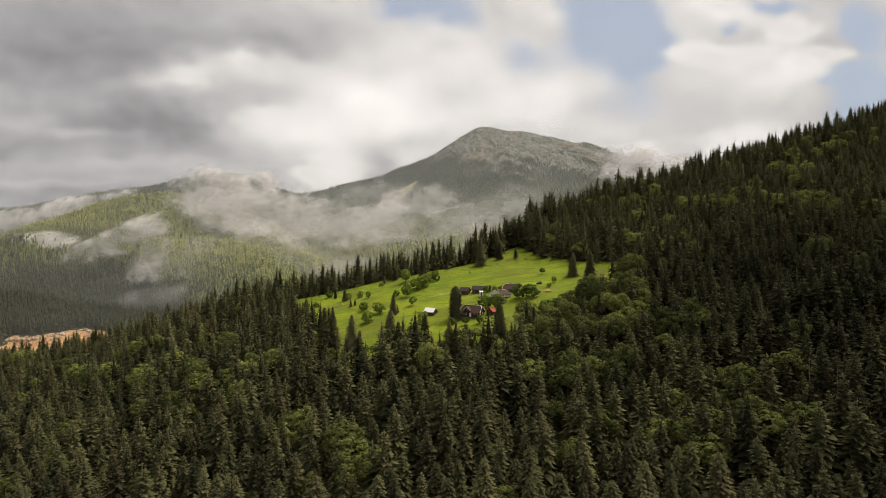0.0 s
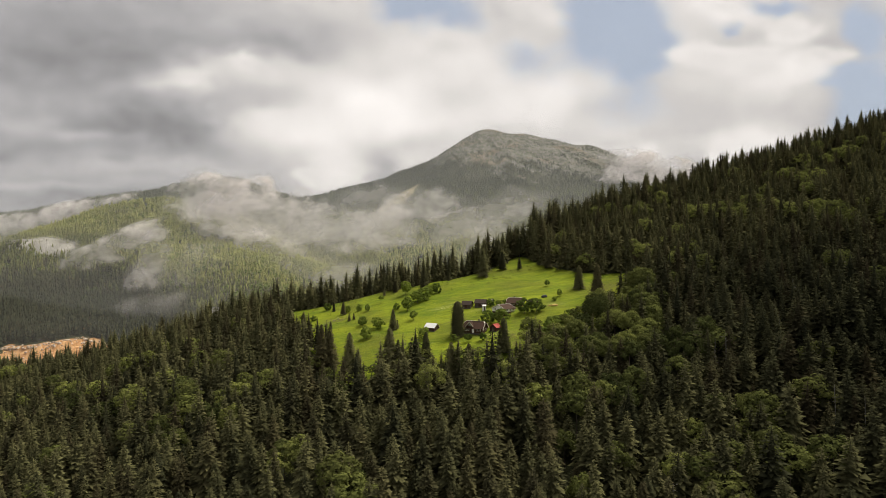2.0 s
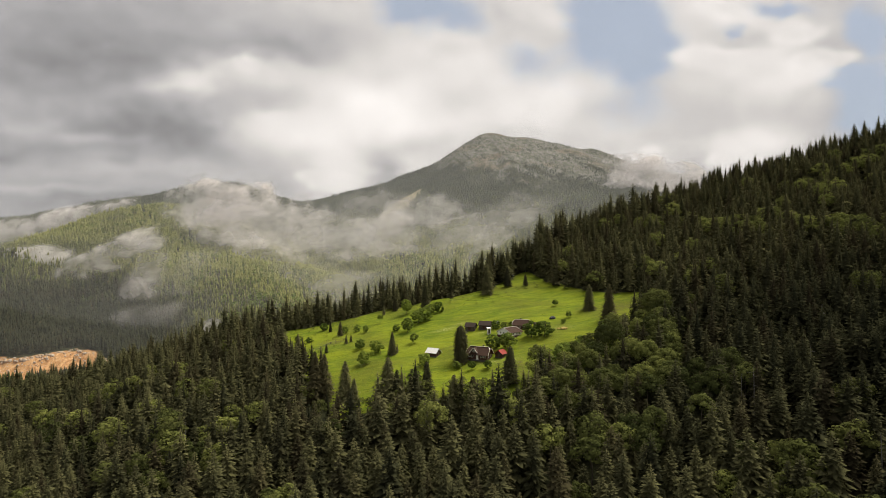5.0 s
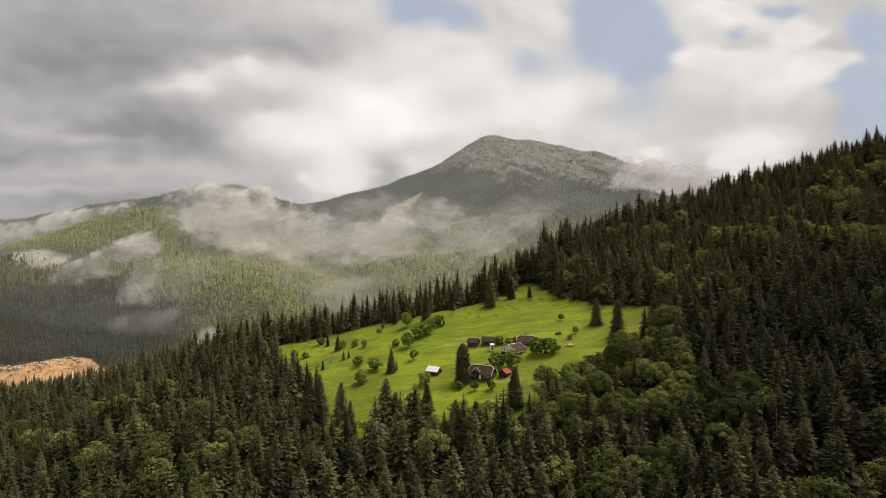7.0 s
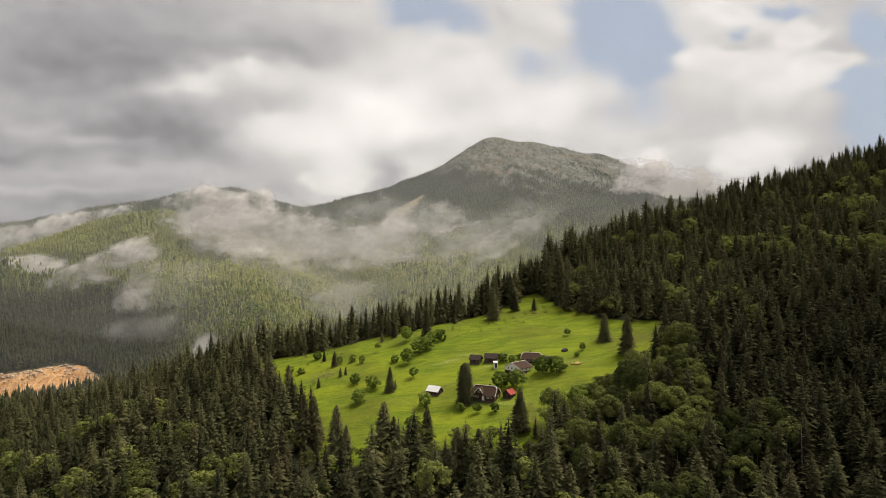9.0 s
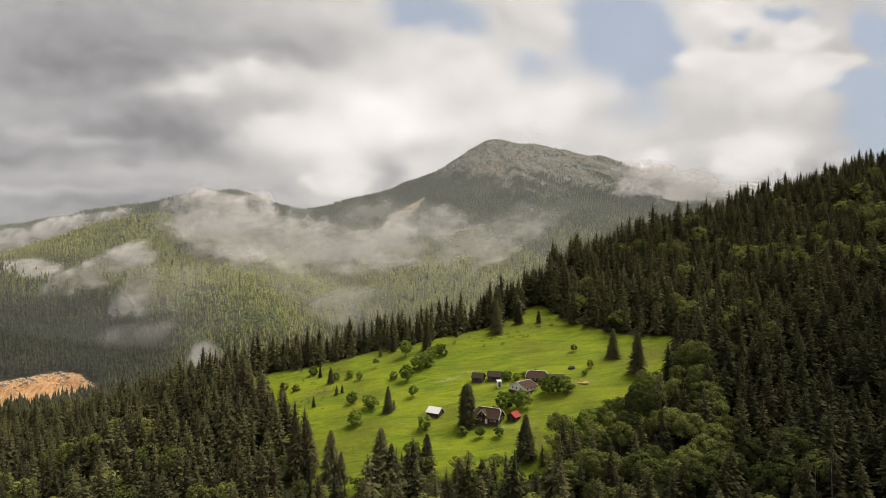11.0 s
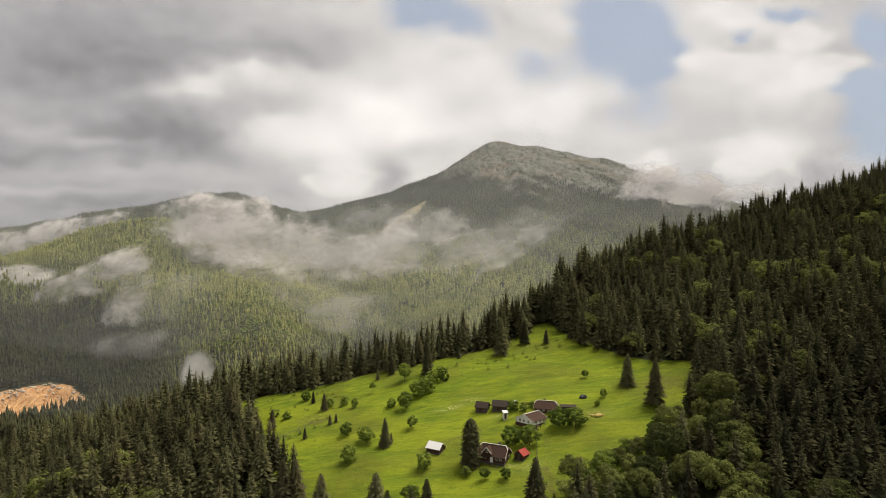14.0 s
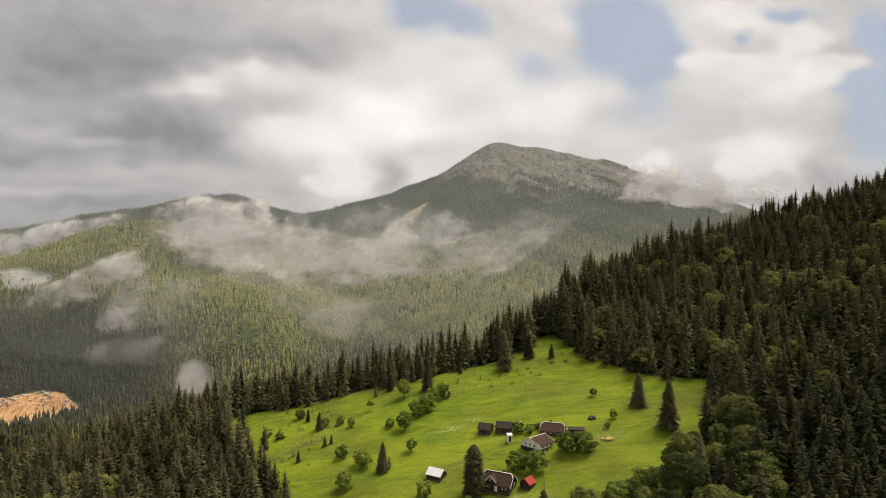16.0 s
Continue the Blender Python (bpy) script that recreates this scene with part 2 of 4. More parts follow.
def near_slope(x, y):
    u, v = sp(x - 70, 20), sp(y - 250, 15)
    w = sp(-50 - x, 20)
    z = 10.49 + 0.1281 * x + 0.33 * (y - 280) + 0.028 * u - 0.1268 * w - 0.1066 * v + 0.0533 * u * sp(y - 270, 20) / 100
    z = z - 0.62 * sp(y - crest_y(x) - 8, 7)
    z = z + 0.35 * ripple(x, y, 6.5, 1.0) + 0.9 * ripple(x, y, 19.0, 2.0)
    return z


# crests of the far hills: x, y, height
HILL_WEST = [(-760, 700, -60), (-552, 820, 47), (-536, 900, 77), (-493, 960, 109), (-464, 1000, 118), (-439, 1060, 114), (-388, 1120, 85), (-300, 1250, 60)]
HILL_BACK = [(-1500, 1400, 90), (-1028, 1450, 128), (-919, 1480, 152), (-732, 1500, 186), (-612, 1500, 206), (-519, 1500, 216), (-469, 1550, 193), (-408, 1700, 178)]
PEAK = [(-408, 1750, 178), (-324, 1800, 213), (-202, 1850, 234), (-106, 1880, 260), (-23, 1900, 310), (45, 1920, 374), (130, 1925, 418), (229, 1900, 400), (322, 1860, 376), (406, 1800, 343), (462, 1720, 303), (490, 1620, 255), (600, 1500, 160), (900, 1450, 160), (1500, 1400, 120)]
SPUR_CLEARING = [(20, 1870, 318), (-85, 1650, 200), (-143, 1450, 131), (-176, 1250, 58)]
SPUR_EAST = [(406, 1800, 345), (247, 1450, 170), (95, 1150, 60), (-2, 900, -5)]
SPUR_WEST = [(-439, 1060, 122), (-290, 900, 47), (-208, 720, -14)]
SPUR_QUARRY = [(-552, 820, 47), (-470, 700, -20), (-400, 640, -46), (-350, 600, -70)]


def ridge(x, y, pts, slope, rnd):
    best = np.full(np.shape(x), -1e4)
    for (x0, y0, h0), (x1, y1, h1) in zip(pts, pts[1:]):
        dx, dy = x1 - x0, y1 - y0
        t = np.clip(((x - x0) * dx + (y - y0) * dy) / (dx * dx + dy * dy), 0, 1)
        dist = np.hypot(x - x0 - t * dx, y - y0 - t * dy)
        best = np.maximum(best, h0 + t * (h1 - h0) - slope * (np.sqrt(dist * dist + rnd * rnd) - rnd))
    return best


def far_hills(x, y):
    # the peak's shoulders fall away more steeply along its crest than its face does
    shoulder = np.interp(x, (-420, -354, -242, -172, -104, -43, 34, 100, 340, 420, 500, 600), (0, 18, 31, 41, 42, 38, 14, 0, 0, 10, 15, 0)) * np.clip((y - 1380) / 300, 0, 1)
    parts = [ridge(x, y, HILL_WEST, 0.5, 25), ridge(x, y, HILL_BACK, 0.42, 30), ridge(x, y, PEAK, 0.42, 25) - shoulder, ridge(x, y, SPUR_CLEARING, 0.5, 20),
             ridge(x, y, SPUR_EAST, 0.45, 30), ridge(x, y, SPUR_WEST, 0.45, 30), ridge(x, y, SPUR_QUARRY, 0.5, 20), np.full(np.shape(x), -95.0)]
    top = np.max(parts, axis=0)
    z = top + 9 * np.log(sum(np.exp((p - top) / 9) for p in parts))
    amp = np.clip((z + 95) / 120, 0, 1)
    return z + amp * (6 * ripple(x, y, 60, 4.0) + 2.5 * ripple(x, y, 23, 5.0)) + 2.5 * np.clip((z - 200) / 80, 0, 1) * (ripple(x, y, 31, 6.3) + 0.5 * ripple(x, y, 13, 1.3))


def height(x, y):
    x, y = np.asarray(x, float), np.asarray(y, float)
    a, b = near_slope(np.clip(x, -420, 420), np.clip(y, -40, 900)) - 0.25 * np.maximum(0, -420 - x), far_hills(x, y)
    a = np.where(x > 420, near_slope(np.full_like(x, 420.0), np.clip(y, -40, 900)) + 0.1 * (x - 420), a)
    top = np.maximum(a, b)
    return top + 4 * np.log(np.exp((a - top) / 4) + np.exp((b - top) / 4))


def ground_z(x, y):
    return float(height(np.array([x]), np.array([y]))[0])


MEADOW = [(-93, 350), (-77, 346), (-58, 346), (-39, 348), (-24, 347), (-10, 351), (4, 356), (24, 358), (36, 370), (43, 379), (47, 364), (56, 347), (65, 327), (74, 318), (88, 313), (84, 292), (72, 275), (58, 259), (45, 252), (33, 248), (22, 240), (0, 243), (-15, 246), (-26, 244), (-36, 242), (-44, 262), (-54, 279), (-62, 294), (-76, 317)]


def inside(x, y, poly):
    """Signed distance to a polygon's edge, positive inside."""
    x, y = np.asarray(x, float), np.asarray(y, float)
    odd, near = np.zeros(x.shape, bool), np.full(x.shape, 1e9)
    for (x0, y0), (x1, y1) in zip(poly, poly[1:] + poly[:1]):
        dx, dy = x1 - x0, y1 - y0
        cross = (y0 > y) != (y1 > y)
        with np.errstate(divide="ignore", invalid="ignore"):
            odd ^= cross & (x < dx * (y - y0) / (dy if dy else 1e-9) + x0)
        t = np.clip(((x - x0) * dx + (y - y0) * dy) / (dx * dx + dy * dy), 0, 1)
        near = np.minimum(near, np.hypot(x - x0 - t * dx, y - y0 - t * dy))
    return np.where(odd, near, -near)


CLEARING = [(-140, 1200), (-134, 1240), (-124, 1268), (-108, 1322), (-86, 1365), (-60, 1400), (-56, 1380), (-72, 1312), (-92, 1258), (-112, 1210)]


def rockiness(x, y, z):
    top = np.clip((z - 225 + 55 * np.clip(x / 150, 0, 1) + 45 * ripple(x, y, 47, 7.0) + 30 * ripple(x, y, 19, 3.1)) / 130, 0, 1) * (y > 1300)
    return top * np.clip((x + 120) / 60, 0, 1)


def axis(stops):
    out = []
    for (a, b, step) in stops:
        out += list(np.arange(a, b, step))
    return np.array(out + [stops[-1][1]])


def add_attr(me, name, values):
    at = me.attributes.new(name, "FLOAT", "POINT")
    at.data.foreach_set("value", np.asarray(values, np.float32))


QUARRY = [(-432, 606), (-405, 604), (-386, 614), (-369, 634), (-350, 633), (-325, 619), (-338, 600), (-356, 586), (-388, 570), (-425, 578)]


def make_terrain():
    xs = axis([(-2600, -1200, 100), (-1200, -600, 14), (-600, -440, 9), (-440, -310, 4), (-310, -130, 9), (-130, 120, 2), (120, 520, 8), (520, 1200, 14), (1200, 2600, 100)])
    ys = axis([(-1500, -200, 100), (-200, 60, 20), (60, 230, 6), (230, 400, 2), (400, 560, 6), (560, 650, 4), (650, 1100, 9), (1100, 2000, 11), (2000, 3600, 100)])
    X, Y = np.meshgrid(xs, ys)
    Z = height(X, Y)
    q = inside(X, Y, QUARRY)
    Z = Z + np.where(q > 0, 2.5 * ripple(X, Y, 7, 8.0) * np.minimum(q / 4, 1) - np.minimum(q, 10) * 0.35, 0)
    nx, ny = len(xs), len(ys)
    co = np.stack([X, Y, Z], -1).reshape(-1, 3)
    i = (np.arange(ny - 1)[:, None] * nx + np.arange(nx - 1)[None]).reshape(-1)
    faces = np.stack([i, i + 1, i + nx + 1, i + nx], 1)
    me = bpy.data.meshes.new("ground")
    me.vertices.add(len(co)), me.loops.add(faces.size), me.polygons.add(len(faces))
    me.vertices.foreach_set("co", co.ravel())
    me.loops.foreach_set("vertex_index", faces.ravel().astype(np.int32))
    me.polygons.foreach_set("loop_start", np.arange(0, faces.size, 4, dtype=np.int32))
    me.polygons.foreach_set("use_smooth", np.ones(len(faces), bool))
    me.update()
    add_attr(me, "meadow", np.clip(0.5 + (inside(X, Y, MEADOW) + 5.0) / 6 + 0.12 * ripple(X, Y, 2.3, 3.0), 0, 1).ravel())
    add_attr(me, "rock", rockiness(X, Y, Z).ravel())
    add_attr(me, "straw", np.clip(0.5 + inside(X, Y, CLEARING) / 10, 0, 1).ravel())
    add_attr(me, "clay", np.clip(0.5 + q / 9 + 0.3 * ripple(X, Y, 7, 2.2) + 0.35 * ripple(X, Y, 3.1, 4.2), 0, 1).ravel())
    def patches(spots):
        return sum(k * np.exp(-((X - x) / a) ** 2 - ((Y - y) / b) ** 2) for x, y, a, b, k in spots).ravel()

    # patches of flowers, worn tracks and bare ground in the grass
    add_attr(me, "flowers", patches([(-1, 306, 5, 1.6, 1), (7.5, 309.5, 4, 1.5, 0.8), (14.5, 293.5, 3, 1.0, 0.9), (24, 262, 4, 2.5, 0.6), (18, 263.5, 3, 1.2, 0.8), (49, 287, 5, 2, 0.5)]))
    track = np.exp(-((Y - 283 - 0.18 * X - 1.5 * np.sin(X / 7)) / 0.5) ** 2) * (np.abs(X + 8) < 26) + np.exp(-((X - 28.5 - 0.06 * (Y - 260) + 0.6 * np.sin(Y / 4)) / 0.45) ** 2) * (Y < 284) + np.exp(-((Y - 303 - 0.62 * (X + 60)) / 0.6) ** 2) * (np.abs(X + 57) < 9)
    add_attr(me, "bare", np.clip(track.ravel() * 0.8 + patches([(-55, 313, 7, 4, 0.8), (-50, 309, 4, 2, 0.7), (79, 301, 6, 5, 0.6), (26, 283, 2.5, 1.6, 0.7), (13, 264.6, 4, 1.0, 0.6)]), 0, 1))
    me.materials.append(M_GROUND)
    ob = new("ground", me)
    return tagged(ob, "mountain terrain with a bright grass clearing between wooded slopes", "ground", kind="structure")


make_terrain()

# ------------------------------------------------------------------ trees as triangles


def spruce_shape(rng, boughs, twigs=0, fine=False, rag=0.28, column=0.0, girth=0.225, heart=0, slim=1.0, crowd=0.78, cone=0.66, tiers=0):
    """A spruce 1 high: vertices, triangles and tip weights of its drooping boughs, which stand in rough tiers up the stem."""
    v, f, tip = [], [], []
    low = rng.uniform(0.05, 0.16)
    angle = rng.uniform(0, 6.28)
    for i in range(boughs):
        k = (i + rng.uniform(0, 1)) / boughs
        if tiers:
            k = (math.floor(k * tiers) + rng.uniform(0, 0.8)) / tiers
        k = k ** crowd
        z = low + (0.985 - low) * k
        body_w = (1 - k) ** cone
        if column:
            body_w = body_w * (1 - column) + column * 0.62 * math.sqrt(max(0.0, 1 - (2 * k - 0.85) ** 4 / 1.75))
        r = (girth * body_w + 0.008) * rng.uniform(1 - rag, 1 + rag) * (0.72 if rng.random() < 0.3 else 1.0)
        angle += 2.39996 + rng.uniform(-0.3, 0.3)
        c, s = math.cos(angle), math.sin(angle)
        drop = r * rng.uniform(0.15, 0.65) * (1 - 0.9 * k)
        wide = (r * rng.uniform(0.13, 0.23) + 0.004) * slim
        b = len(v)
        if fine:
            v += [(0.01 * c, 0.01 * s, z + 0.015), (0.62 * r * c - wide * s, 0.62 * r * s + wide * c, z - drop * 0.85), (r * c, r * s, z - drop),
                  (0.62 * r * c + wide * s, 0.62 * r * s - wide * c, z - drop * 0.85)]
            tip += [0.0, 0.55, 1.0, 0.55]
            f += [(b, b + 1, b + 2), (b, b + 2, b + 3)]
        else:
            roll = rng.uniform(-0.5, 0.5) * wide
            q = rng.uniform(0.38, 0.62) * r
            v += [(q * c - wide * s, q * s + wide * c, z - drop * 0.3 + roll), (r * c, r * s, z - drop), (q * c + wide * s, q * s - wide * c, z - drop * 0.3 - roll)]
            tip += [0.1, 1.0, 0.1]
            f.append((b, b + 1, b + 2))
        for _ in range(twigs):
            q, e = rng.uniform(0.4, 0.95), rng.choice((-1, 1))
            px, py, pz = q * r * c, q * r * s, z - drop * q
            ln = r * rng.uniform(0.3, 0.5)
            tx, ty = c * 0.7 - e * s * 0.7, s * 0.7 + e * c * 0.7
            b2 = len(v)
            v += [(px, py, pz + 0.006), (px + tx * ln, py + ty * ln, pz - ln * 0.35), (px + c * 0.03, py + s * 0.03, pz - 0.016)]
            tip += [0.4, 1.0, 0.4]
            f.append((b2, b2 + 1, b2 + 2))
    b = len(v)
    v += [(0, 0, 1.0), (0.009, 0, 0.92), (-0.005, 0.008, 0.92), (-0.005, -0.008, 0.92)]
    f += [(b, b + 1, b + 2), (b, b + 2, b + 3), (b, b + 3, b + 1)]
    tip += [1.0, 0.6, 0.6, 0.6]
    # inner cones in the crown's darkest colour
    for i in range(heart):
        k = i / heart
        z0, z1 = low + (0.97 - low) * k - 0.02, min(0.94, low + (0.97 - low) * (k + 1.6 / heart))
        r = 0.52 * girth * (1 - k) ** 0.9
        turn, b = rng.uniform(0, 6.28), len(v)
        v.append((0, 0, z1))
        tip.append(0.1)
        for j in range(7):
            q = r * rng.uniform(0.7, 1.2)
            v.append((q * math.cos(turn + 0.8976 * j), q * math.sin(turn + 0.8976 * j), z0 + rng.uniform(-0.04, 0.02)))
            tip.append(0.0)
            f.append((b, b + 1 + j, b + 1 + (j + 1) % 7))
    return np.array(v), np.array(f), np.array(tip)


def cone_shape(rng, tiers, sides, girth=0.17):
    """A spruce 1 high seen from afar: ragged skirts, one over another."""
    v, f, tip = [], [], []
    for i in range(tiers):
        k = i / tiers
        z0, z1 = 0.06 + 0.8 * k, min(1.0, 0.06 + 0.8 * k + 1.35 / (tiers + 0.5))
        if i == tiers - 1:
            z1 = 1.0
        r = girth * (1 - k) ** 0.8 * rng.uniform(0.85, 1.15)
        turn = rng.uniform(0, 6.28)
        b = len(v)
        v.append((rng.uniform(-0.01, 0.01), rng.uniform(-0.01, 0.01), z1))
        tip.append(0.9)
        for j in range(sides):
            a = turn + 6.283 * j / sides
            q = r * (rng.uniform(0.9, 1.2) if j % 2 else rng.uniform(0.6, 0.8))
            v.append((q * math.cos(a), q * math.sin(a), z0 + (rng.uniform(-0.06, 0.0) if j % 2 else rng.uniform(0.0, 0.06))))
            tip.append(0.45)
        for j in range(sides):
            f.append((b, b + 1 + j, b + 1 + (j + 1) % sides))
    return np.array(v), np.array(f), np.array(tip)


def leafy_shape(rng, lumps, leaves, size, squat=1.0, low=0.38):
    """A broad-leaved crown 1 high: boughs end in uneven lumps over a dome, each a cloud of small leaf sprays."""
    v, f, tip = [], [], []
    low = low if low > 0.32 else low - 0.12
    mid, half, reach = (low + 0.9) / 2, (0.9 - low) / 2, 0.225 * squat
    for i in range(lumps):
        u = 1 - (1.5 if low > 0.22 else 1.92) * (i + rng.uniform(0.2, 0.8)) / lumps
        a, ring = 2.4 * i + rng.uniform(-0.5, 0.5), math.sqrt(max(0.0, 1 - u * u))
        out = Vector((ring * math.cos(a), ring * math.sin(a), u))
        q = rng.uniform(0.55, 0.92)
        centre = Vector((out.x * reach * q, out.y * reach * q, mid + out.z * half * q))
        rad, tone = rng.uniform(0.07, 0.13) * (0.7 + 0.3 * squat) * (14 / lumps) ** 0.3, rng.random()
        for _ in range(leaves):
            d = (Vector((rng.gauss(0, 1), rng.gauss(0, 1), rng.gauss(0, 0.8))) + out * 1.0 + Vector((0, 0, 0.35))).normalized()
            p = centre + d * rad * rng.uniform(0.6, 1.15)
            side = d.cross(Vector((rng.gauss(0, 1), rng.gauss(0, 1), rng.gauss(0, 1)))).normalized()
            up = (side.cross(d) + d * rng.uniform(-0.7, 0.7)).normalized()
            s = size * rng.uniform(0.6, 1.4)
            b = len(v)
            v += [tuple(p - side * s - up * s * 0.5), tuple(p + side * s - up * s * rng.uniform(0.2, 0.7)), tuple(p + up * s * 1.2)]
            f.append((b, b + 1, b + 2))
            tip += [0.55 * tone + 0.45 * rng.random()] * 3
    return np.array(v), np.array(f), np.array(tip)


def trunk_shape(rng, bottom, top, r0, sides=5, lean=0.0):
    v, f = [], []
    rows = 3
    for i in range(rows):
        k = i / (rows - 1)
        for j in range(sides):
            a = 6.283 * j / sides
            r = r0 * (1 - 0.75 * k)
            v.append((r * math.cos(a) + lean * k * k, r * math.sin(a), bottom + (top - bottom) * k))
    for i in range(rows - 1):
        for j in range(sides):
            a, b = i * sides + j, i * sides + (j + 1) % sides
            f += [(a, b, b + sides), (a, b + sides, a + sides)]
    return np.array(v), np.array(f)


def tri_mesh(name, v, f, mats, tint=None, tip=None):
    v, f = np.asarray(v, np.float32), np.asarray(f, np.int32)
    me = bpy.data.meshes.new(name)
    me.vertices.add(len(v)), me.loops.add(f.size), me.polygons.add(len(f))
    me.vertices.foreach_set("co", v.ravel())
    me.loops.foreach_set("vertex_index", f.ravel())
    me.polygons.foreach_set("loop_start", np.arange(0, f.size, 3, dtype=np.int32))
    me.update()
    if tint is not None:
        add_attr(me, "tint", tint)
    if tip is not None:
        add_attr(me, "tip", tip)
    for m in mats:
        me.materials.append(m)
    return me


def scatter(name, shapes, spots, mat, label, category):
    """Many trees joined into one mesh. spots: rows of x, y, z, height, width, turn, tint."""
    spots = np.asarray(spots, float)
    pick = np.random.default_rng(len(spots)).integers(0, len(shapes), len(spots))
    V, F, T, P, base = [], [], [], [], 0
    for i, (v, f, tip) in enumerate(shapes):
        x, y, z, h, w, a, t = (c[:, None] for c in spots[pick == i].T)
        m, c, s = len(x), np.cos(a), np.sin(a)
        p = np.stack([(v[:, 0] * c - v[:, 1] * s) * w + x, (v[:, 0] * s + v[:, 1] * c) * w + y, v[:, 2] * h + z], -1)
        V.append(p.reshape(-1, 3)), F.append((f[None] + (base + len(v) * np.arange(m))[:, None, None]).reshape(-1, 3))
        T.append(np.repeat(t[:, 0], len(v))), P.append(np.tile(tip, m))
        base += len(v) * m
    me = tri_mesh(name, np.concatenate(V), np.concatenate(F), [mat], np.concatenate(T), np.concatenate(P))
    return tagged(new(name, me), label, category, kind="stuff")


def plant_forest():
    rng = random.Random(5)
    spots = []
    step = 5.7
    for iy in range(int((96 - 60) / step), int(520 / step)):
        for ix in range(int(-330 / step), int(400 / step)):
            x, y = (ix + 0.5 * (iy % 2) + rng.uniform(-0.42, 0.42)) * step, (iy + rng.uniform(-0.42, 0.42)) * step
            if abs(x) > 0.80 * y + 45 or y > crest_y(x) + 30 or y < 70:
                continue
            spots.append((x, y))
    xy = np.array(spots)
    edge = inside(xy[:, 0], xy[:, 1], MEADOW)
    z = height(xy[:, 0], xy[:, 1])
    mixed = ripple(xy[:, 0], xy[:, 1], 21, 6.0) + 0.9 * np.exp(-((xy[:, 0] - 65) / 45) ** 2 - ((xy[:, 1] - 215) / 60) ** 2) + 0.35 * np.exp(-((xy[:, 0] - 150) / 60) ** 2 - ((xy[:, 1] - 340) / 60) ** 2)
    out = []
    for (x, y), zz, e, mx in zip(xy, z, edge, mixed):
        if e > -1.5:
            continue
        leafy = rng.random() < 0.04 + 0.5 * max(0.0, min(1.0, (mx - 0.3) / 0.5))
        leafy = leafy or (30 < x < 80 and 225 < y < 268 and rng.random() < (0.75 if e > -10 else 0.35))
        leafy = leafy and y < crest_y(x) - 14
        # weight of the shade put into tree colour on the eastern slope
        dim = 1 / (1 + math.exp(-(x - (72 if y < 215 else 100) + 22 * math.sin(y / 31)) / 18))
        leafy = leafy and rng.random() > (0.8 if y < 215 else 0.4) * dim
        h = rng.gauss(16.6, 3.3) if not leafy else rng.gauss(14.8, 2.0)
        h = max(8, min(26, h)) * (0.82 if e > -9 else 1.0)
        if e > -17 and y < 264 and x < 30:
            leafy = rng.random() < 0.6
            h = rng.uniform(5.5, 9.0)
        # the tallest spruces stand along the crest above the meadow
        h *= 1 + 0.32 * math.exp(-((x - 62) / 45) ** 2) * min(1.0, max(0.0, (y - crest_y(x) + 40) / 25))
        h *= 1 - 0.22 * min(1.0, max(0.0, (-110 - x) / 60))
        # shade painted into the tint low on the eastern slope, haze towards the crest
        hazed = min(1.0, max(0.0, (y - 250) / 90))
        tint = (0.4 * hazed + (1 - 0.4 * hazed) * rng.random()) * (1 - (0.8 - 0.75 * hazed) * dim)
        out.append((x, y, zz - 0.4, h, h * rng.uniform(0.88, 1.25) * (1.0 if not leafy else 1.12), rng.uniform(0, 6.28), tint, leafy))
    return out


FOREST = plant_forest()
_r = random.Random(11)
S_HI = [spruce_shape(_r, 420, 1, True, heart=6, slim=0.85, tiers=17) for _ in range(6)]
S_MID = [spruce_shape(_r, 330, 0, heart=6, slim=1.05, tiers=15) for _ in range(12)]
S_LOW = [spruce_shape(_r, 190, 0, False, 0.26, heart=6, slim=1.15, cone=0.74, tiers=16) for _ in range(12)]
S_BACK = [cone_shape(_r, 4, 8) for _ in range(12)]
S_SLOPE = [cone_shape(_r, 3, 6, 0.17) for _ in range(12)]
S_FAR = [cone_shape(_r, 2, 5, 0.18) for _ in range(10)]
S_SHRUB = [spruce_shape(_r, 70, 0, False, 0.35, 0.3, 0.2, 0, 1.0, 0.86, 0.62) for _ in range(6)]
L_HI = [leafy_shape(_r, 22, 80, 0.019) for _ in range(6)]
L_MID = [leafy_shape(_r, 17, 56, 0.0195) for _ in range(10)]
L_LOW = [leafy_shape(_r, 14, 34, 0.024) for _ in range(10)]
L_EDGE = [leafy_shape(_r, 24, 80, 0.0155) for _ in range(5)]
L_FAR = [leafy_shape(_r, 5, 5, 0.09) for _ in range(6)]


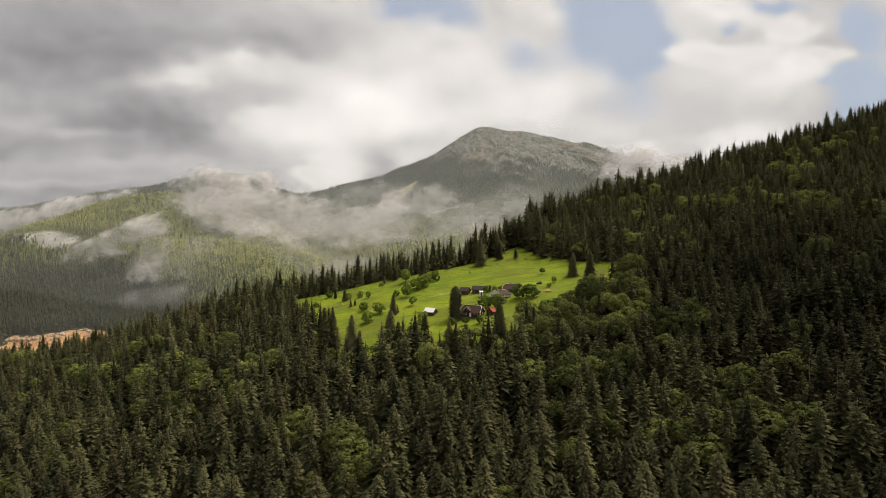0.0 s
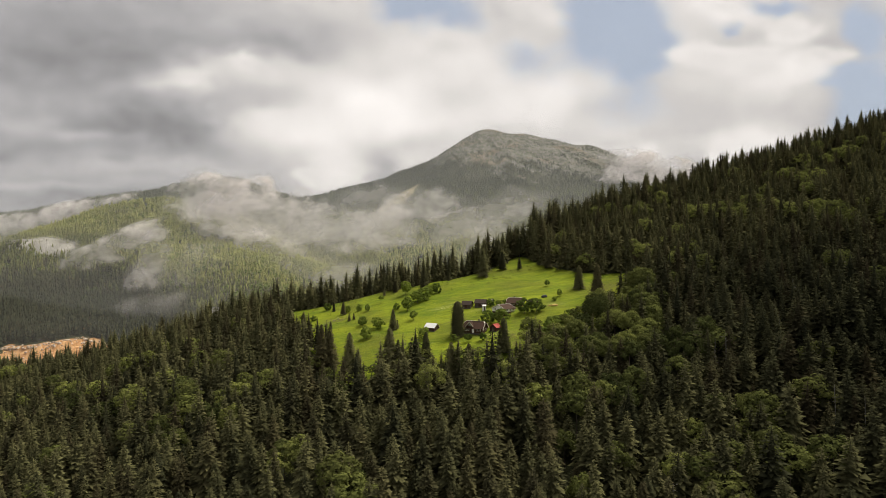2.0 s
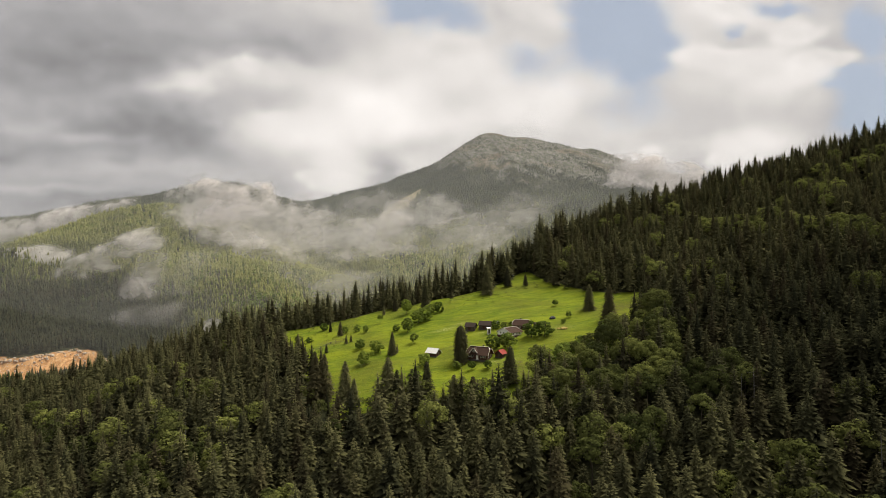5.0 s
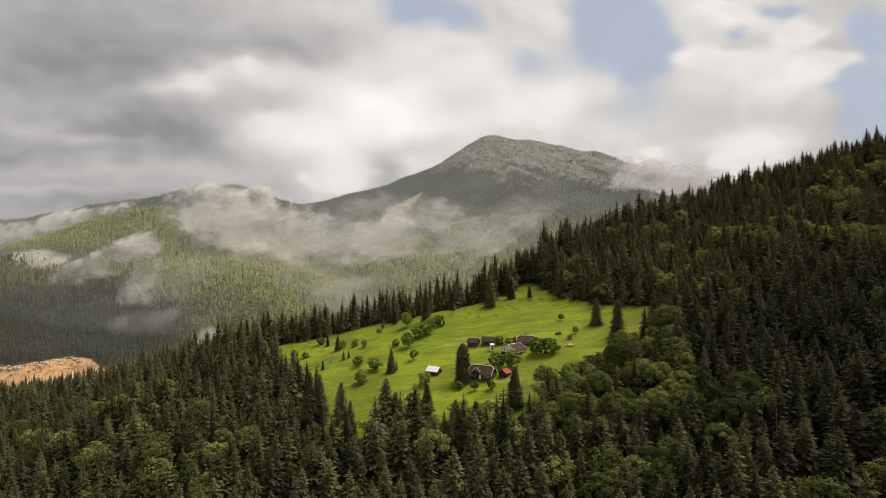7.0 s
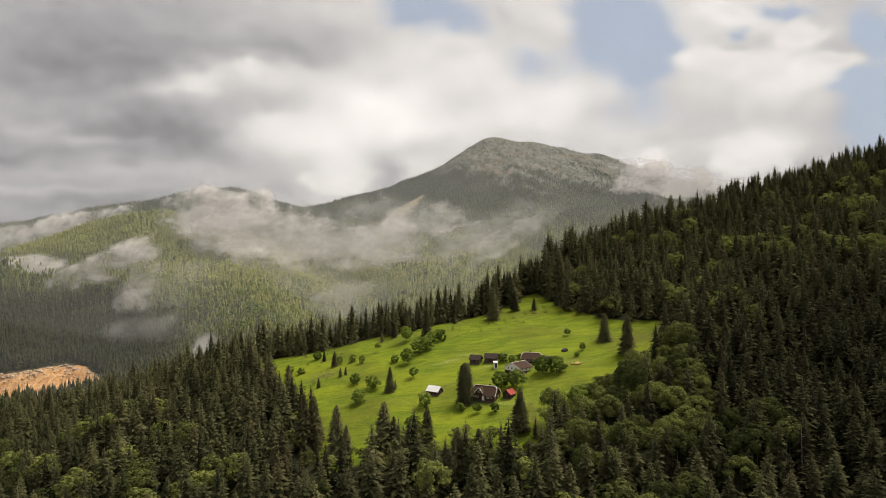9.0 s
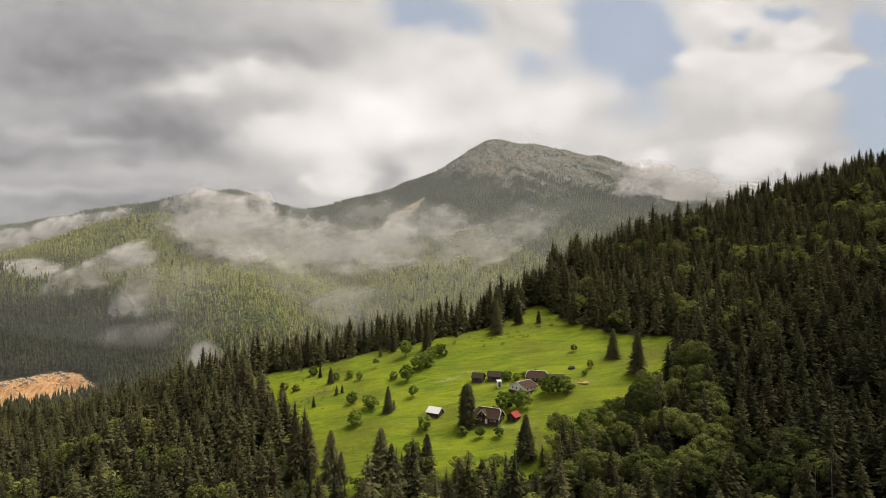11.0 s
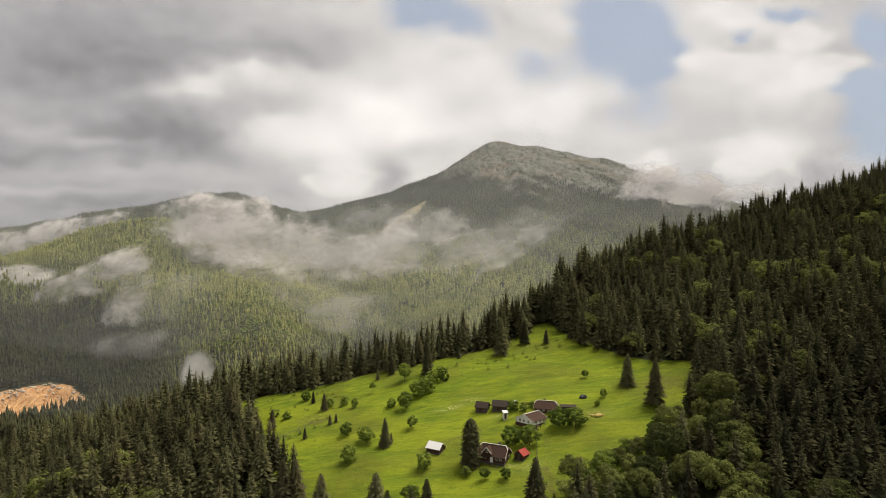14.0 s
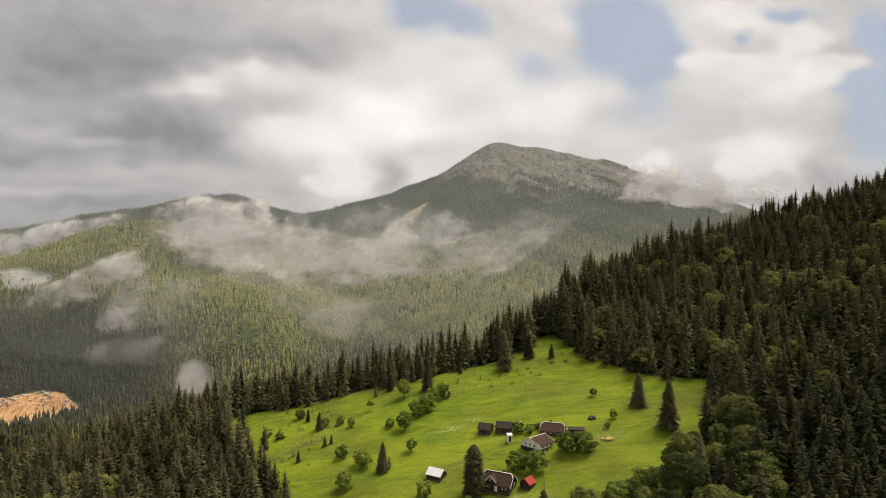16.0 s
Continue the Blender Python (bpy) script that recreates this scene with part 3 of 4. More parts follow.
def make_forest():
    near = [s for s in FOREST if s[1] < 147 and -62 < s[0] < 62]
    rest = [s for s in FOREST if not (s[1] < 147 and -62 < s[0] < 62)]
    temps = {False: [], True: []}

    def edge(s):
        return s[7] and 18 < s[0] < 90 and 215 < s[1] < 275

    for leafy, shapes, mat in ((False, S_HI, M_SPRUCE), (True, L_HI, M_BEECH)):
        for v, f, tip in shapes:
            crown = tri_mesh("crown", v, f, [mat], None, tip)
            tv, tf = trunk_shape(_r, -0.02, 0.9 if not leafy else 0.6, 0.011)
            temps[leafy].append((crown, tri_mesh("trunk", tv, tf, [M_BARK])))
    for x, y, z, h, w, a, t, leafy in near:
        crown, trunk = _r.choice(temps[leafy])
        ob = new("beech_tree" if leafy else "spruce_tree")
        ob.matrix_world = Matrix.LocRotScale((x, y, z), Euler((0, 0, a)), (w, w, h))
        for nm, me in (("trunk", trunk), ("crown", crown)):
            c = new(nm, me)
            c.parent = ob
        tagged(ob, "broad-leaved tree with fresh green crown among dark spruces" if leafy else "tall dark green spruce standing in dense forest", "tree", "forest trees")
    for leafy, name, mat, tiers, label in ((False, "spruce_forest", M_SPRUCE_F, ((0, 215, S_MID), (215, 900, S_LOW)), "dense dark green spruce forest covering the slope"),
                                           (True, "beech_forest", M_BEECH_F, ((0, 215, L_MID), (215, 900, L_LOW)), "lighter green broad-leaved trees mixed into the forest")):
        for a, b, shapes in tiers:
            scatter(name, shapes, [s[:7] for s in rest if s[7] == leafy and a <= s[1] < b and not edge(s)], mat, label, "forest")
    scatter("beech_forest", L_EDGE, [s[:7] for s in rest if edge(s)], M_BEECH_F, "leafy broad-leaved trees along the lower meadow edge", "forest")
    rng = random.Random(31)
    below = [(x + rng.uniform(-3, 3), y + rng.uniform(-3, 3)) for x in range(-200, 201, 8) for y in range(-40, 72, 8)]
    below = [(x, y, ground_z(x, y) - 0.4, rng.uniform(13, 20), rng.uniform(16, 22), rng.uniform(0, 6.28), rng.random()) for x, y in below if y < 72 and (y < 66 or abs(x) < 102)]
    scatter("spruce_forest", S_BACK, below, M_SPRUCE_F, "dense dark green spruce forest lower down the slope", "forest")
    # bare lower trunks between the crowns
    V, F, base = [], [], 0
    for x, y, z, h, w, a, t, leafy in rest:
        if y < 240:
            v, f = trunk_shape(_r, -0.02, 0.6, 0.011, 4)
            V.append(v * np.array((w, w, h)) + np.array((x, y, z))), F.append(f + base)
            base += len(v)
    me = tri_mesh("forest_trunks", np.concatenate(V), np.concatenate(F), [M_BARK])
    tagged(new("forest_trunks", me), "brown bare trunks under the forest crowns", "trunks", kind="stuff")


make_forest()


def quarry_rocks():
    """Pale broken rock along the quarry's upper rim and strewn down its face."""
    rng = random.Random(41)
    V, F, T, base = [], [], [], 0
    edge = QUARRY[:6]
    for i in range(260):
        (x0, y0), (x1, y1) = rng.choice(list(zip(edge, edge[1:])))
        k = rng.random()
        down = rng.uniform(-1, 5) if i < 170 else rng.uniform(5, 26)
        x, y = x0 + k * (x1 - x0) + rng.uniform(-2, 2), y0 + k * (y1 - y0) - down
        if inside(np.array([x]), np.array([y]), QUARRY)[0] < -2:
            continue
        bm = bmesh.new()
        bmesh.ops.create_icosphere(bm, subdivisions=1, radius=1)
        size = rng.uniform(0.5, 1.5) * (1.5 if i < 60 else 0.9)
        z = ground_z(x, y)
        for v in bm.verts:
            v.co = Vector((v.co.x * size * rng.uniform(0.7, 1.6), v.co.y * size * rng.uniform(0.6, 1.1), v.co.z * size * rng.uniform(0.5, 1.0)))
        bm.verts.index_update()
        V += [(v.co.x + x, v.co.y + y, v.co.z + z - 1.0) for v in bm.verts]
        F += [[v.index + base for v in f.verts] for f in bm.faces]
        base += len(bm.verts)
        bm.free()
    me = tri_mesh("quarry_rocks", V, F, [M_RUBBLE])
    tagged(new("quarry_rocks", me), "pale broken rock along the rim of an orange clay quarry", "rocks", kind="stuff")


def rubble():
    m, n = material("pale quarry rock")
    isl = n.add("ShaderNodeNewGeometry").outputs["Random Per Island"]
    v = n.noise(n.position(), 1.2, 6, 0.7)
    finish(n, n.mix(n.math("MULTIPLY_ADD", isl, 0.6, n.math("MULTIPLY", v, 0.4)), (0.30, 0.19, 0.10, 1), (0.62, 0.54, 0.45, 1)), 0.9, v, 0.3)
    return m


M_RUBBLE = rubble()
quarry_rocks()


def make_far_forest():
    rng = np.random.default_rng(3)
    n = 330000
    y = 560 + 1400 * rng.random(n) ** 1.15
    x = (rng.random(n) * 2 - 1) * (0.78 * y + 40)
    z = height(x, y)
    e = 6.0
    gx, gy = (height(x + e, y) - z) / e, (height(x, y + e) - z) / e
    facing = (gx * x + gy * y) / np.hypot(x, y) + (75 - z) / np.hypot(x, y)
    rock = rockiness(x, y, z)
    clump = ripple(x + 0.6 * z, y, 26, 2.7) + 0.6 * ripple(x, y, 9, 5.5)
    keep = (facing > -0.06) & (inside(x, y, QUARRY) < -3) & (inside(x, y, CLEARING) < 1) & (rng.random(n) > np.clip(rock * (1.05 - 1.1 * clump), 0, 0.97))
    keep &= rng.random(n) < np.clip(650 / y, 0.35, 0.75)
    keep &= (z > -88) & (x < 620)
    # the spur in front hides the valley floor
    for k in np.linspace(0.05, 0.9, 40):
        px, py, pz = x * k, 87 + (y - 87) * k, 73 + (z + 18 - 73) * k
        keep &= (py > 560) | (pz > near_slope(np.clip(px, -420, 420), py) + 3)
    x, y, z, rock = x[keep], y[keep], z[keep], rock[keep]
    h = rng.normal(10.8, 2.3, len(x)) * (1 - 0.3 * rock) * np.interp(y, (700, 1000, 1400), (1.0, 0.76, 0.6))
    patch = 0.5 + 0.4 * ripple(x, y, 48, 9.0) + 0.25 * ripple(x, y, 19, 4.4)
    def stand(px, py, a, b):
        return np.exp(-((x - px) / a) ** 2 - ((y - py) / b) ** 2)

    # sun patches painted into the tint, and cloud shade low down by the quarry
    sunlit = 0.8 * stand(-220, 770, 95, 110) + 0.65 * stand(-20, 980, 130, 110) + 0.35 * stand(-470, 940, 110, 90) + 0.3 * stand(-330, 860, 70, 90)
    dim = np.clip(1.1 * stand(-400, 650, 190, 120) + 0.6 * stand(-90, 760, 60, 110), 0, 0.9)
    # tint also darkens with height, so the lower slopes look better lit
    tint = np.clip(0.12 + 0.6 * np.clip(1.6 * patch - 0.3, 0, 1) + 0.3 * rng.random(len(x)) + sunlit, 0, 1) * np.clip(1.0 - (z - 60) / 190, 0.15, 1) * (1 - dim)
    wide = np.where(rng.random(len(x)) < 0.12, 1.7, 1.25) * np.clip(y / 900, 1, 1.25)
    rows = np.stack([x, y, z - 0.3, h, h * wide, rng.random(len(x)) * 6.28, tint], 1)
    near = y < 960
    high = rng.random(len(x)) < (y - 1040) / 330
    leafy = rng.random(len(x)) < 0.04 + 0.12 * (patch > 0.62) + 0.25 * sunlit + 0.7 * stand(-212, 715, 26, 40)
    # trees that take the shade-coloured needles
    dimmed = (dim + 0.25 * ripple(x, y, 27, 1.1) > 0.12 + 0.65 * rng.random(len(x))) & near
    leafy &= ~dimmed
    scatter("mountain_forest", S_SLOPE, rows[dimmed], M_DIM, "brownish spruce stand beside the quarry, cloud shade put into its colour", "forest")
    near &= ~dimmed
    high &= ~dimmed
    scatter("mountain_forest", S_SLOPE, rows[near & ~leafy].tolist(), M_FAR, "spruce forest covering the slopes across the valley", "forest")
    scatter("mountain_forest", S_FAR, rows[~near & ~high & ~leafy & ~dimmed].tolist(), M_FAR, "hazy spruce forest covering the far mountain slopes", "forest")
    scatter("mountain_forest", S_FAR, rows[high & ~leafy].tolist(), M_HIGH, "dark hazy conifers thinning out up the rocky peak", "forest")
    rows[:, 3] *= 0.72
    rows[:, 4] *= 1.0
    scatter("mountain_beech_forest", L_FAR, rows[leafy & (y < 1250)].tolist(), M_BEECH_FAR, "light green broad-leaved trees on the far slopes", "forest")


make_far_forest()

# ------------------------------------------------------------------ mist


def make_mist():
    m, n = material("mist")
    p = n.position()
    swirl = n.add("ShaderNodeTexNoise")
    n.put(swirl.inputs["Vector"], p)
    swirl.inputs["Scale"].default_value, swirl.inputs["Detail"].default_value = 0.023, 6.0
    sw = n.add("ShaderNodeSeparateColor")
    n.put(sw.inputs[0], swirl.outputs["Color"])
    far, rim = None, None
    for i, across in ((0, n.named("across")), (2, n.named("up"))):
        k = n.math("POWER", n.math("ADD", across, n.math("MULTIPLY_ADD", sw.outputs[i], 1.5, -0.75)), 2.0)
        far = k if far is None else n.math("ADD", far, k)
        k = n.ramp(n.math("ABSOLUTE", across), 1.0, 0.55)
        rim = k if rim is None else n.math("MULTIPLY", rim, k)
    edge = n.ramp(far, 1.0, 0.0)
    # torn into streaks that drift up the slope
    turn = n.add("ShaderNodeMapping")
    n.put(turn.inputs[0], p)
    turn.inputs["Rotation"].default_value, turn.inputs["Scale"].default_value = (0, radians(32), 0), (0.55, 0.35, 1.25)
    wisp = n.noise(turn.outputs[0], 0.022, 7, 0.55, 0.3)
    fluff = n.noise(p, 0.05, 6, 0.56, 0.2)
    a = n.math("ADD", n.math("MULTIPLY", wisp, 2.5), n.math("MULTIPLY", fluff, 0.9))
    a = n.math("ADD", a, n.math("MULTIPLY_ADD", edge, 0.95, -1.96))
    a = n.math("MULTIPLY", n.ramp(a, -0.05, 1.25), rim)
    a = n.math("MULTIPLY", a, n.named("thick"))
    d, t, tr, mx, ms = n.add("ShaderNodeBsdfDiffuse"), n.add("ShaderNodeBsdfTranslucent"), n.add("ShaderNodeBsdfTransparent"), n.add("ShaderNodeMixShader"), n.add("ShaderNodeMixShader")
    n.put(d.inputs[0], (0.98, 0.94, 0.935, 1)), n.put(t.inputs[0], (0.98, 0.94, 0.935, 1))
    mx.inputs[0].default_value = 0.5
    n.put(mx.inputs[1], d.outputs[0]), n.put(mx.inputs[2], t.outputs[0])
    n.put(ms.inputs[0], a), n.put(ms.inputs[1], tr.outputs[0]), n.put(ms.inputs[2], mx.outputs[0])
    o = n.add("ShaderNodeOutputMaterial")
    n.put(o.inputs[0], ms.outputs[0])
    return m


M_MIST = make_mist()


def mist_bank(centre, size, thick, tilt=0.0, name="mist_bank"):
    """A bellied sheet of mist: size is its width, depth and height."""
    cx, cy, cz = centre
    w, dp, h = size
    v, f = [], []
    nu, nv = 24, 12
    w, h = w * 1.95, h * 2.1
    for j in range(nv + 1):
        for i in range(nu + 1):
            a, b = 2 * i / nu - 1, 2 * j / nv - 1
            v.append((a * w / 2, -dp / 2 * (1 - a * a) * (1 - b * b) + dp * 0.35 * b, b * h / 2 + tilt * a * w / 2))
    for j in range(nv):
        for i in range(nu):
            k = j * (nu + 1) + i
            f += [(k, k + 1, k + nu + 2), (k, k + nu + 2, k + nu + 1)]
    me = tri_mesh(name, v, f, [M_MIST])
    me.polygons.foreach_set("use_smooth", np.ones(len(f), bool))
    add_attr(me, "thick", np.full(len(v), thick))
    add_attr(me, "across", [2 * i / nu - 1 for j in range(nv + 1) for i in range(nu + 1)])
    add_attr(me, "up", [2 * j / nv - 1 for j in range(nv + 1) for i in range(nu + 1)])
    ob = new(name, me)
    ob.location = centre
    return tagged(ob, "pale torn mist drifting along the wooded mountainside", "mist", "mist banks", "stuff")


# mist: place, size, thickness and lean
PLUME = [
    ((-330, 942, 120), (125, 52, 55), 1.6, -0.05), ((-323, 947, 137), (100, 52, 36), 1.5, -0.1), ((-265, 922, 92), (138, 52, 57), 1.3, -0.1), ((-205, 942, 76), (166, 52, 50), 0.9, -0.05),
    ((-275, 902, 51), (119, 51, 39), 0.8, -0.2), ((-284, 882, 32), (93, 51, 38), 0.5, 0.1), ((-138, 1002, 73), (169, 54, 53), 0.8, 0.1),
    ((-68, 1022, 96), (154, 54, 54), 0.85, 0.3), ((-148, 1142, 116), (152, 57, 61), 0.45, 0.2), ((-23, 1002, 73), (124, 54, 35), 0.5, 0.2),
]
EAST_MIST = [
    ((96, 992, 90), (114, 53, 31), 0.7, 0.55), ((77, 1042, 101), (148, 55, 46), 0.5, 0.5), ((40, 1542, 222), (83, 67, 34), 0.4, 0),
]
WEST_MIST = [
    ((-410, 762, 42), (93, 48, 26), 0.9, 0.3), ((-383, 767, 58), (73, 48, 23), 0.85, 0.3), ((-346, 747, 35), (35, 47, 58), 0.8, 0), ((-360, 742, 13), (29, 47, 32), 0.5, 0),
    ((-521, 802, 41), (84, 49, 21), 0.9, -0.1), ((-567, 842, 33), (66, 50, 29), 0.6, 0), ((-741, 1192, 109), (223, 58, 37), 0.9, 0.2), ((-826, 1192, 87), (159, 58, 47), 0.9, 0.15),
    ((-694, 1202, 125), (139, 59, 23), 0.7, 0.2),
]
LOW_MIST = [
    ((440, 1442, 227), (116, 65, 67), 1.5, -0.1), ((504, 1422, 219), (153, 64, 63), 1.5, -0.1), ((391, 1432, 191), (115, 64, 51), 0.6, 0.3), ((606, 1422, 202), (166, 64, 38), 1.0, 0),
    ((-174, 842, 18), (118, 50, 37), 0.35, 0.1), ((-123, 802, 6), (84, 49, 28), 0.3, 0.2), ((-317, 762, 22), (73, 48, 40), 0.3, 0.1), ((-377, 682, -40), (65, 46, 8), 0.35, 0.1),
    ((-334, 692, -25), (78, 46, 21), 0.3, 0.2), ((-222, 610, -38), (22, 10, 30), 1.0, 0.0),
]
for c, s, k, tl in PLUME + EAST_MIST + WEST_MIST + LOW_MIST:
    mist_bank(c, s, k, tl)


def make_haze():
    """Thin haze that fills the valley behind the spur, in a row of faint veils."""
    m, n = material("valley haze")
    sep = n.add("ShaderNodeSeparateXYZ")
    p = n.position()
    n.put(sep.inputs[0], p)
    a = n.ramp(sep.outputs[2], -60.0, 260.0, 0.084, 0.026)
    a = n.math("MULTIPLY", a, n.ramp(n.noise(n.mapped(p, (1, 1, 1.8)), 0.006, 4, 0.5), 0.3, 0.7, 0.7, 1.3))
    d, t, tr, mx, ms = n.add("ShaderNodeBsdfDiffuse"), n.add("ShaderNodeBsdfTranslucent"), n.add("ShaderNodeBsdfTransparent"), n.add("ShaderNodeMixShader"), n.add("ShaderNodeMixShader")
    n.put(d.inputs[0], (0.85, 0.87, 0.91, 1)), n.put(t.inputs[0], (0.85, 0.87, 0.91, 1))
    mx.inputs[0].default_value = 0.5
    n.put(mx.inputs[1], d.outputs[0]), n.put(mx.inputs[2], t.outputs[0])
    n.put(ms.inputs[0], a), n.put(ms.inputs[1], tr.outputs[0]), n.put(ms.inputs[2], mx.outputs[0])
    o = n.add("ShaderNodeOutputMaterial")
    n.put(o.inputs[0], ms.outputs[0])
    for y in (590, 690, 800, 930, 1080, 1250, 1440):
        v, f = [], []
        for i in range(25):
            x = -1700 + 3400 * i / 24
            for z in (-110, 700):
                v.append((x, y - (x / 1700) ** 2 * 120 + 18 * math.sin(i * 1.3 + y), z))
        for i in range(24):
            f += [(2 * i, 2 * i + 2, 2 * i + 3), (2 * i, 2 * i + 3, 2 * i + 1)]
        me = tri_mesh("valley_haze", v, f, [m])
        me.polygons.foreach_set("use_smooth", np.ones(len(f), bool))
        tagged(new("valley_haze", me), "thin pale haze hanging in the valley air", "haze", "valley haze", "stuff")


make_haze()

# ------------------------------------------------------------------ the hamlet in the clearing


def part(name, bm, mat, parent, label=""):
    me = bpy.data.meshes.new(name)
    bm.to_mesh(me)
    bm.free()
    me.materials.append(mat)
    ob = new(name, me)
    ob.parent = parent
    return tagged(ob, label)


def slab(corners, normal, thick):
    """A plate with the given corners, thickened along minus normal."""
    bm = bmesh.new()
    nrm = Vector(normal).normalized() * thick
    a = [bm.verts.new(c) for c in corners]
    b = [bm.verts.new(Vector(c) - nrm) for c in corners]
    bm.faces.new(a)
    bm.faces.new(b[::-1])
    for i in range(len(a)):
        j = (i + 1) % len(a)
        bm.faces.new((a[j], a[i], b[i], b[j]))
    bmesh.ops.recalc_face_normals(bm, faces=bm.faces)
    return bm


def box(x0, y0, z0, x1, y1, z1, bevel=0.0):
    bm = bmesh.new()
    bmesh.ops.create_cube(bm, size=1)
    bmesh.ops.scale(bm, vec=(x1 - x0, y1 - y0, z1 - z0), verts=bm.verts)
    bmesh.ops.translate(bm, vec=((x0 + x1) / 2, (y0 + y1) / 2, (z0 + z1) / 2), verts=bm.verts)
    if bevel:
        bmesh.ops.bevel(bm, geom=bm.edges[:], offset=bevel, segments=1, affect="EDGES")
    return bm


def beam(a, b, w, h):
    """A squared beam from a to b."""
    a, b = Vector(a), Vector(b)
    bm = box(-0.5, -w / 2, -h / 2, 0.5, w / 2, h / 2)
    m = Matrix.Translation((a + b) / 2) @ (b - a).to_track_quat("X", "Z").to_matrix().to_4x4() @ Matrix.Diagonal(((b - a).length, 1, 1, 1))
    bm.transform(m)
    return bm


def timber(name, a, b, step=0.22):
    """Boards or logs, weathered."""
    m, n = material(name)
    p = n.add("ShaderNodeTexCoord").outputs["Object"]
    sep = n.add("ShaderNodeSeparateXYZ")
    n.put(sep.inputs[0], p)
    seam = n.math("ABSOLUTE", n.math("MULTIPLY_ADD", n.math("FRACT", n.math("DIVIDE", sep.outputs[2], step)), 2.0, -1.0))
    grain = n.noise(n.mapped(p, (0.6, 0.6, 9)), 2.2, 6, 0.65)
    stain = n.noise(p, 0.8, 4, 0.6)
    col = n.mix(n.math("MULTIPLY_ADD", stain, 0.5, n.math("MULTIPLY", grain, 0.5)), (*a, 1), (*b, 1))
    finish(n, n.mix(n.ramp(seam, 0.8, 1.0), col, (0.012, 0.009, 0.007, 1)), 0.85, n.math("SUBTRACT", grain, n.math("MULTIPLY", n.ramp(seam, 0.7, 1.0), 2.0)), 0.03)
    return m


def sheet_roof(name, a, b, gloss=0.85, metal=0.0):
    m, n = material(name)
    p = n.add("ShaderNodeTexCoord").outputs["Object"]
    v = n.noise(p, 1.1, 6, 0.65, 0.5)
    streak = n.noise(n.mapped(p, (5, 0.6, 0.6)), 1.5, 5, 0.6)
    wave = n.add("ShaderNodeTexWave")
    n.put(wave.inputs["Vector"], p)
    wave.inputs["Scale"].default_value = 1.6
    col = n.mix(n.math("MULTIPLY_ADD", v, 0.55, n.math("MULTIPLY", streak, 0.45)), (*a, 1), (*b, 1))
    finish(n, col, gloss, n.math("ADD", wave.outputs["Fac"], v), 0.03, 0.5, metal, 0.15)
    return m


def plain(name, a, b, rough=0.7, scale=3.0, spec=0.3):
    m, n = material(name)
    v = n.noise(n.add("ShaderNodeTexCoord").outputs["Object"], scale, 6, 0.65)
    finish(n, n.mix(v, (*a, 1), (*b, 1)), rough, v, 0.01, 0.4, 0.0, spec)
    return m


M_LOG = timber("dark log wall", (0.040, 0.019, 0.013), (0.095, 0.046, 0.030))
M_GREYLOG = timber("weathered grey-brown boards", (0.045, 0.035, 0.027), (0.12, 0.095, 0.075), 0.18)
M_ORANGE = timber("varnished orange-brown boards", (0.22, 0.10, 0.045), (0.36, 0.18, 0.08), 0.16)
M_WHITE = plain("whitewash", (0.80, 0.785, 0.75), (0.90, 0.885, 0.85), 0.8)
M_TRIM = plain("white painted trim", (0.58, 0.53, 0.46), (0.80, 0.76, 0.68), 0.6)
M_ROOF_W = sheet_roof("pale metal roof sheets", (0.74, 0.74, 0.74), (0.88, 0.87, 0.86), 0.4, 0.0)
M_ROOF_B = sheet_roof("brown corrugated roof", (0.036, 0.022, 0.017), (0.095, 0.055, 0.040))
M_ROOF_D = sheet_roof("dark weathered shingle roof", (0.028, 0.021, 0.018), (0.075, 0.056, 0.046))
M_ROOF_R = sheet_roof("red painted metal roof", (0.24, 0.025, 0.020), (0.40, 0.05, 0.035), 0.45)
M_STONE = plain("field stone plinth", (0.045, 0.040, 0.034), (0.12, 0.11, 0.095), 0.9, 2.5)
M_PANE = plain("window glass", (0.02, 0.022, 0.025), (0.04, 0.045, 0.05), 0.08, 1.0, 0.8)
M_HAY = plain("dry hay", (0.34, 0.25, 0.07), (0.52, 0.40, 0.14), 0.95, 6.0)
M_TAR = plain("black tarpaulin", (0.014, 0.014, 0.016), (0.05, 0.05, 0.055), 0.5, 2.0)


def window(parent, x, y, z, w, h, facing, lower=True):
    """A window set on a wall; facing is 'front' (-y), 'right' (+x), 'left' or 'back'."""
    turn = {"front": 0, "right": 90, "back": 180, "left": -90}[facing]
    m = Matrix.Translation((x, y, z)) @ Matrix.Rotation(radians(turn), 4, "Z")
    bm = box(-w / 2, -0.05, -h / 2, w / 2, 0.04, h / 2)
    inner = box(-w / 2 + 0.09, -0.07, -h / 2 + 0.09, w / 2 - 0.09, -0.052, h / 2 - 0.09)
    bar = box(-0.03, -0.085, -h / 2 + 0.09, 0.03, -0.072, h / 2 - 0.09)
    bm.transform(m), inner.transform(m), bar.transform(m)
    fr = part("window", bm, M_TRIM, parent, "white wooden window frame")
    part("pane", inner, M_PANE, fr)
    part("glazing_bar", bar, M_TRIM, fr)
    return fr


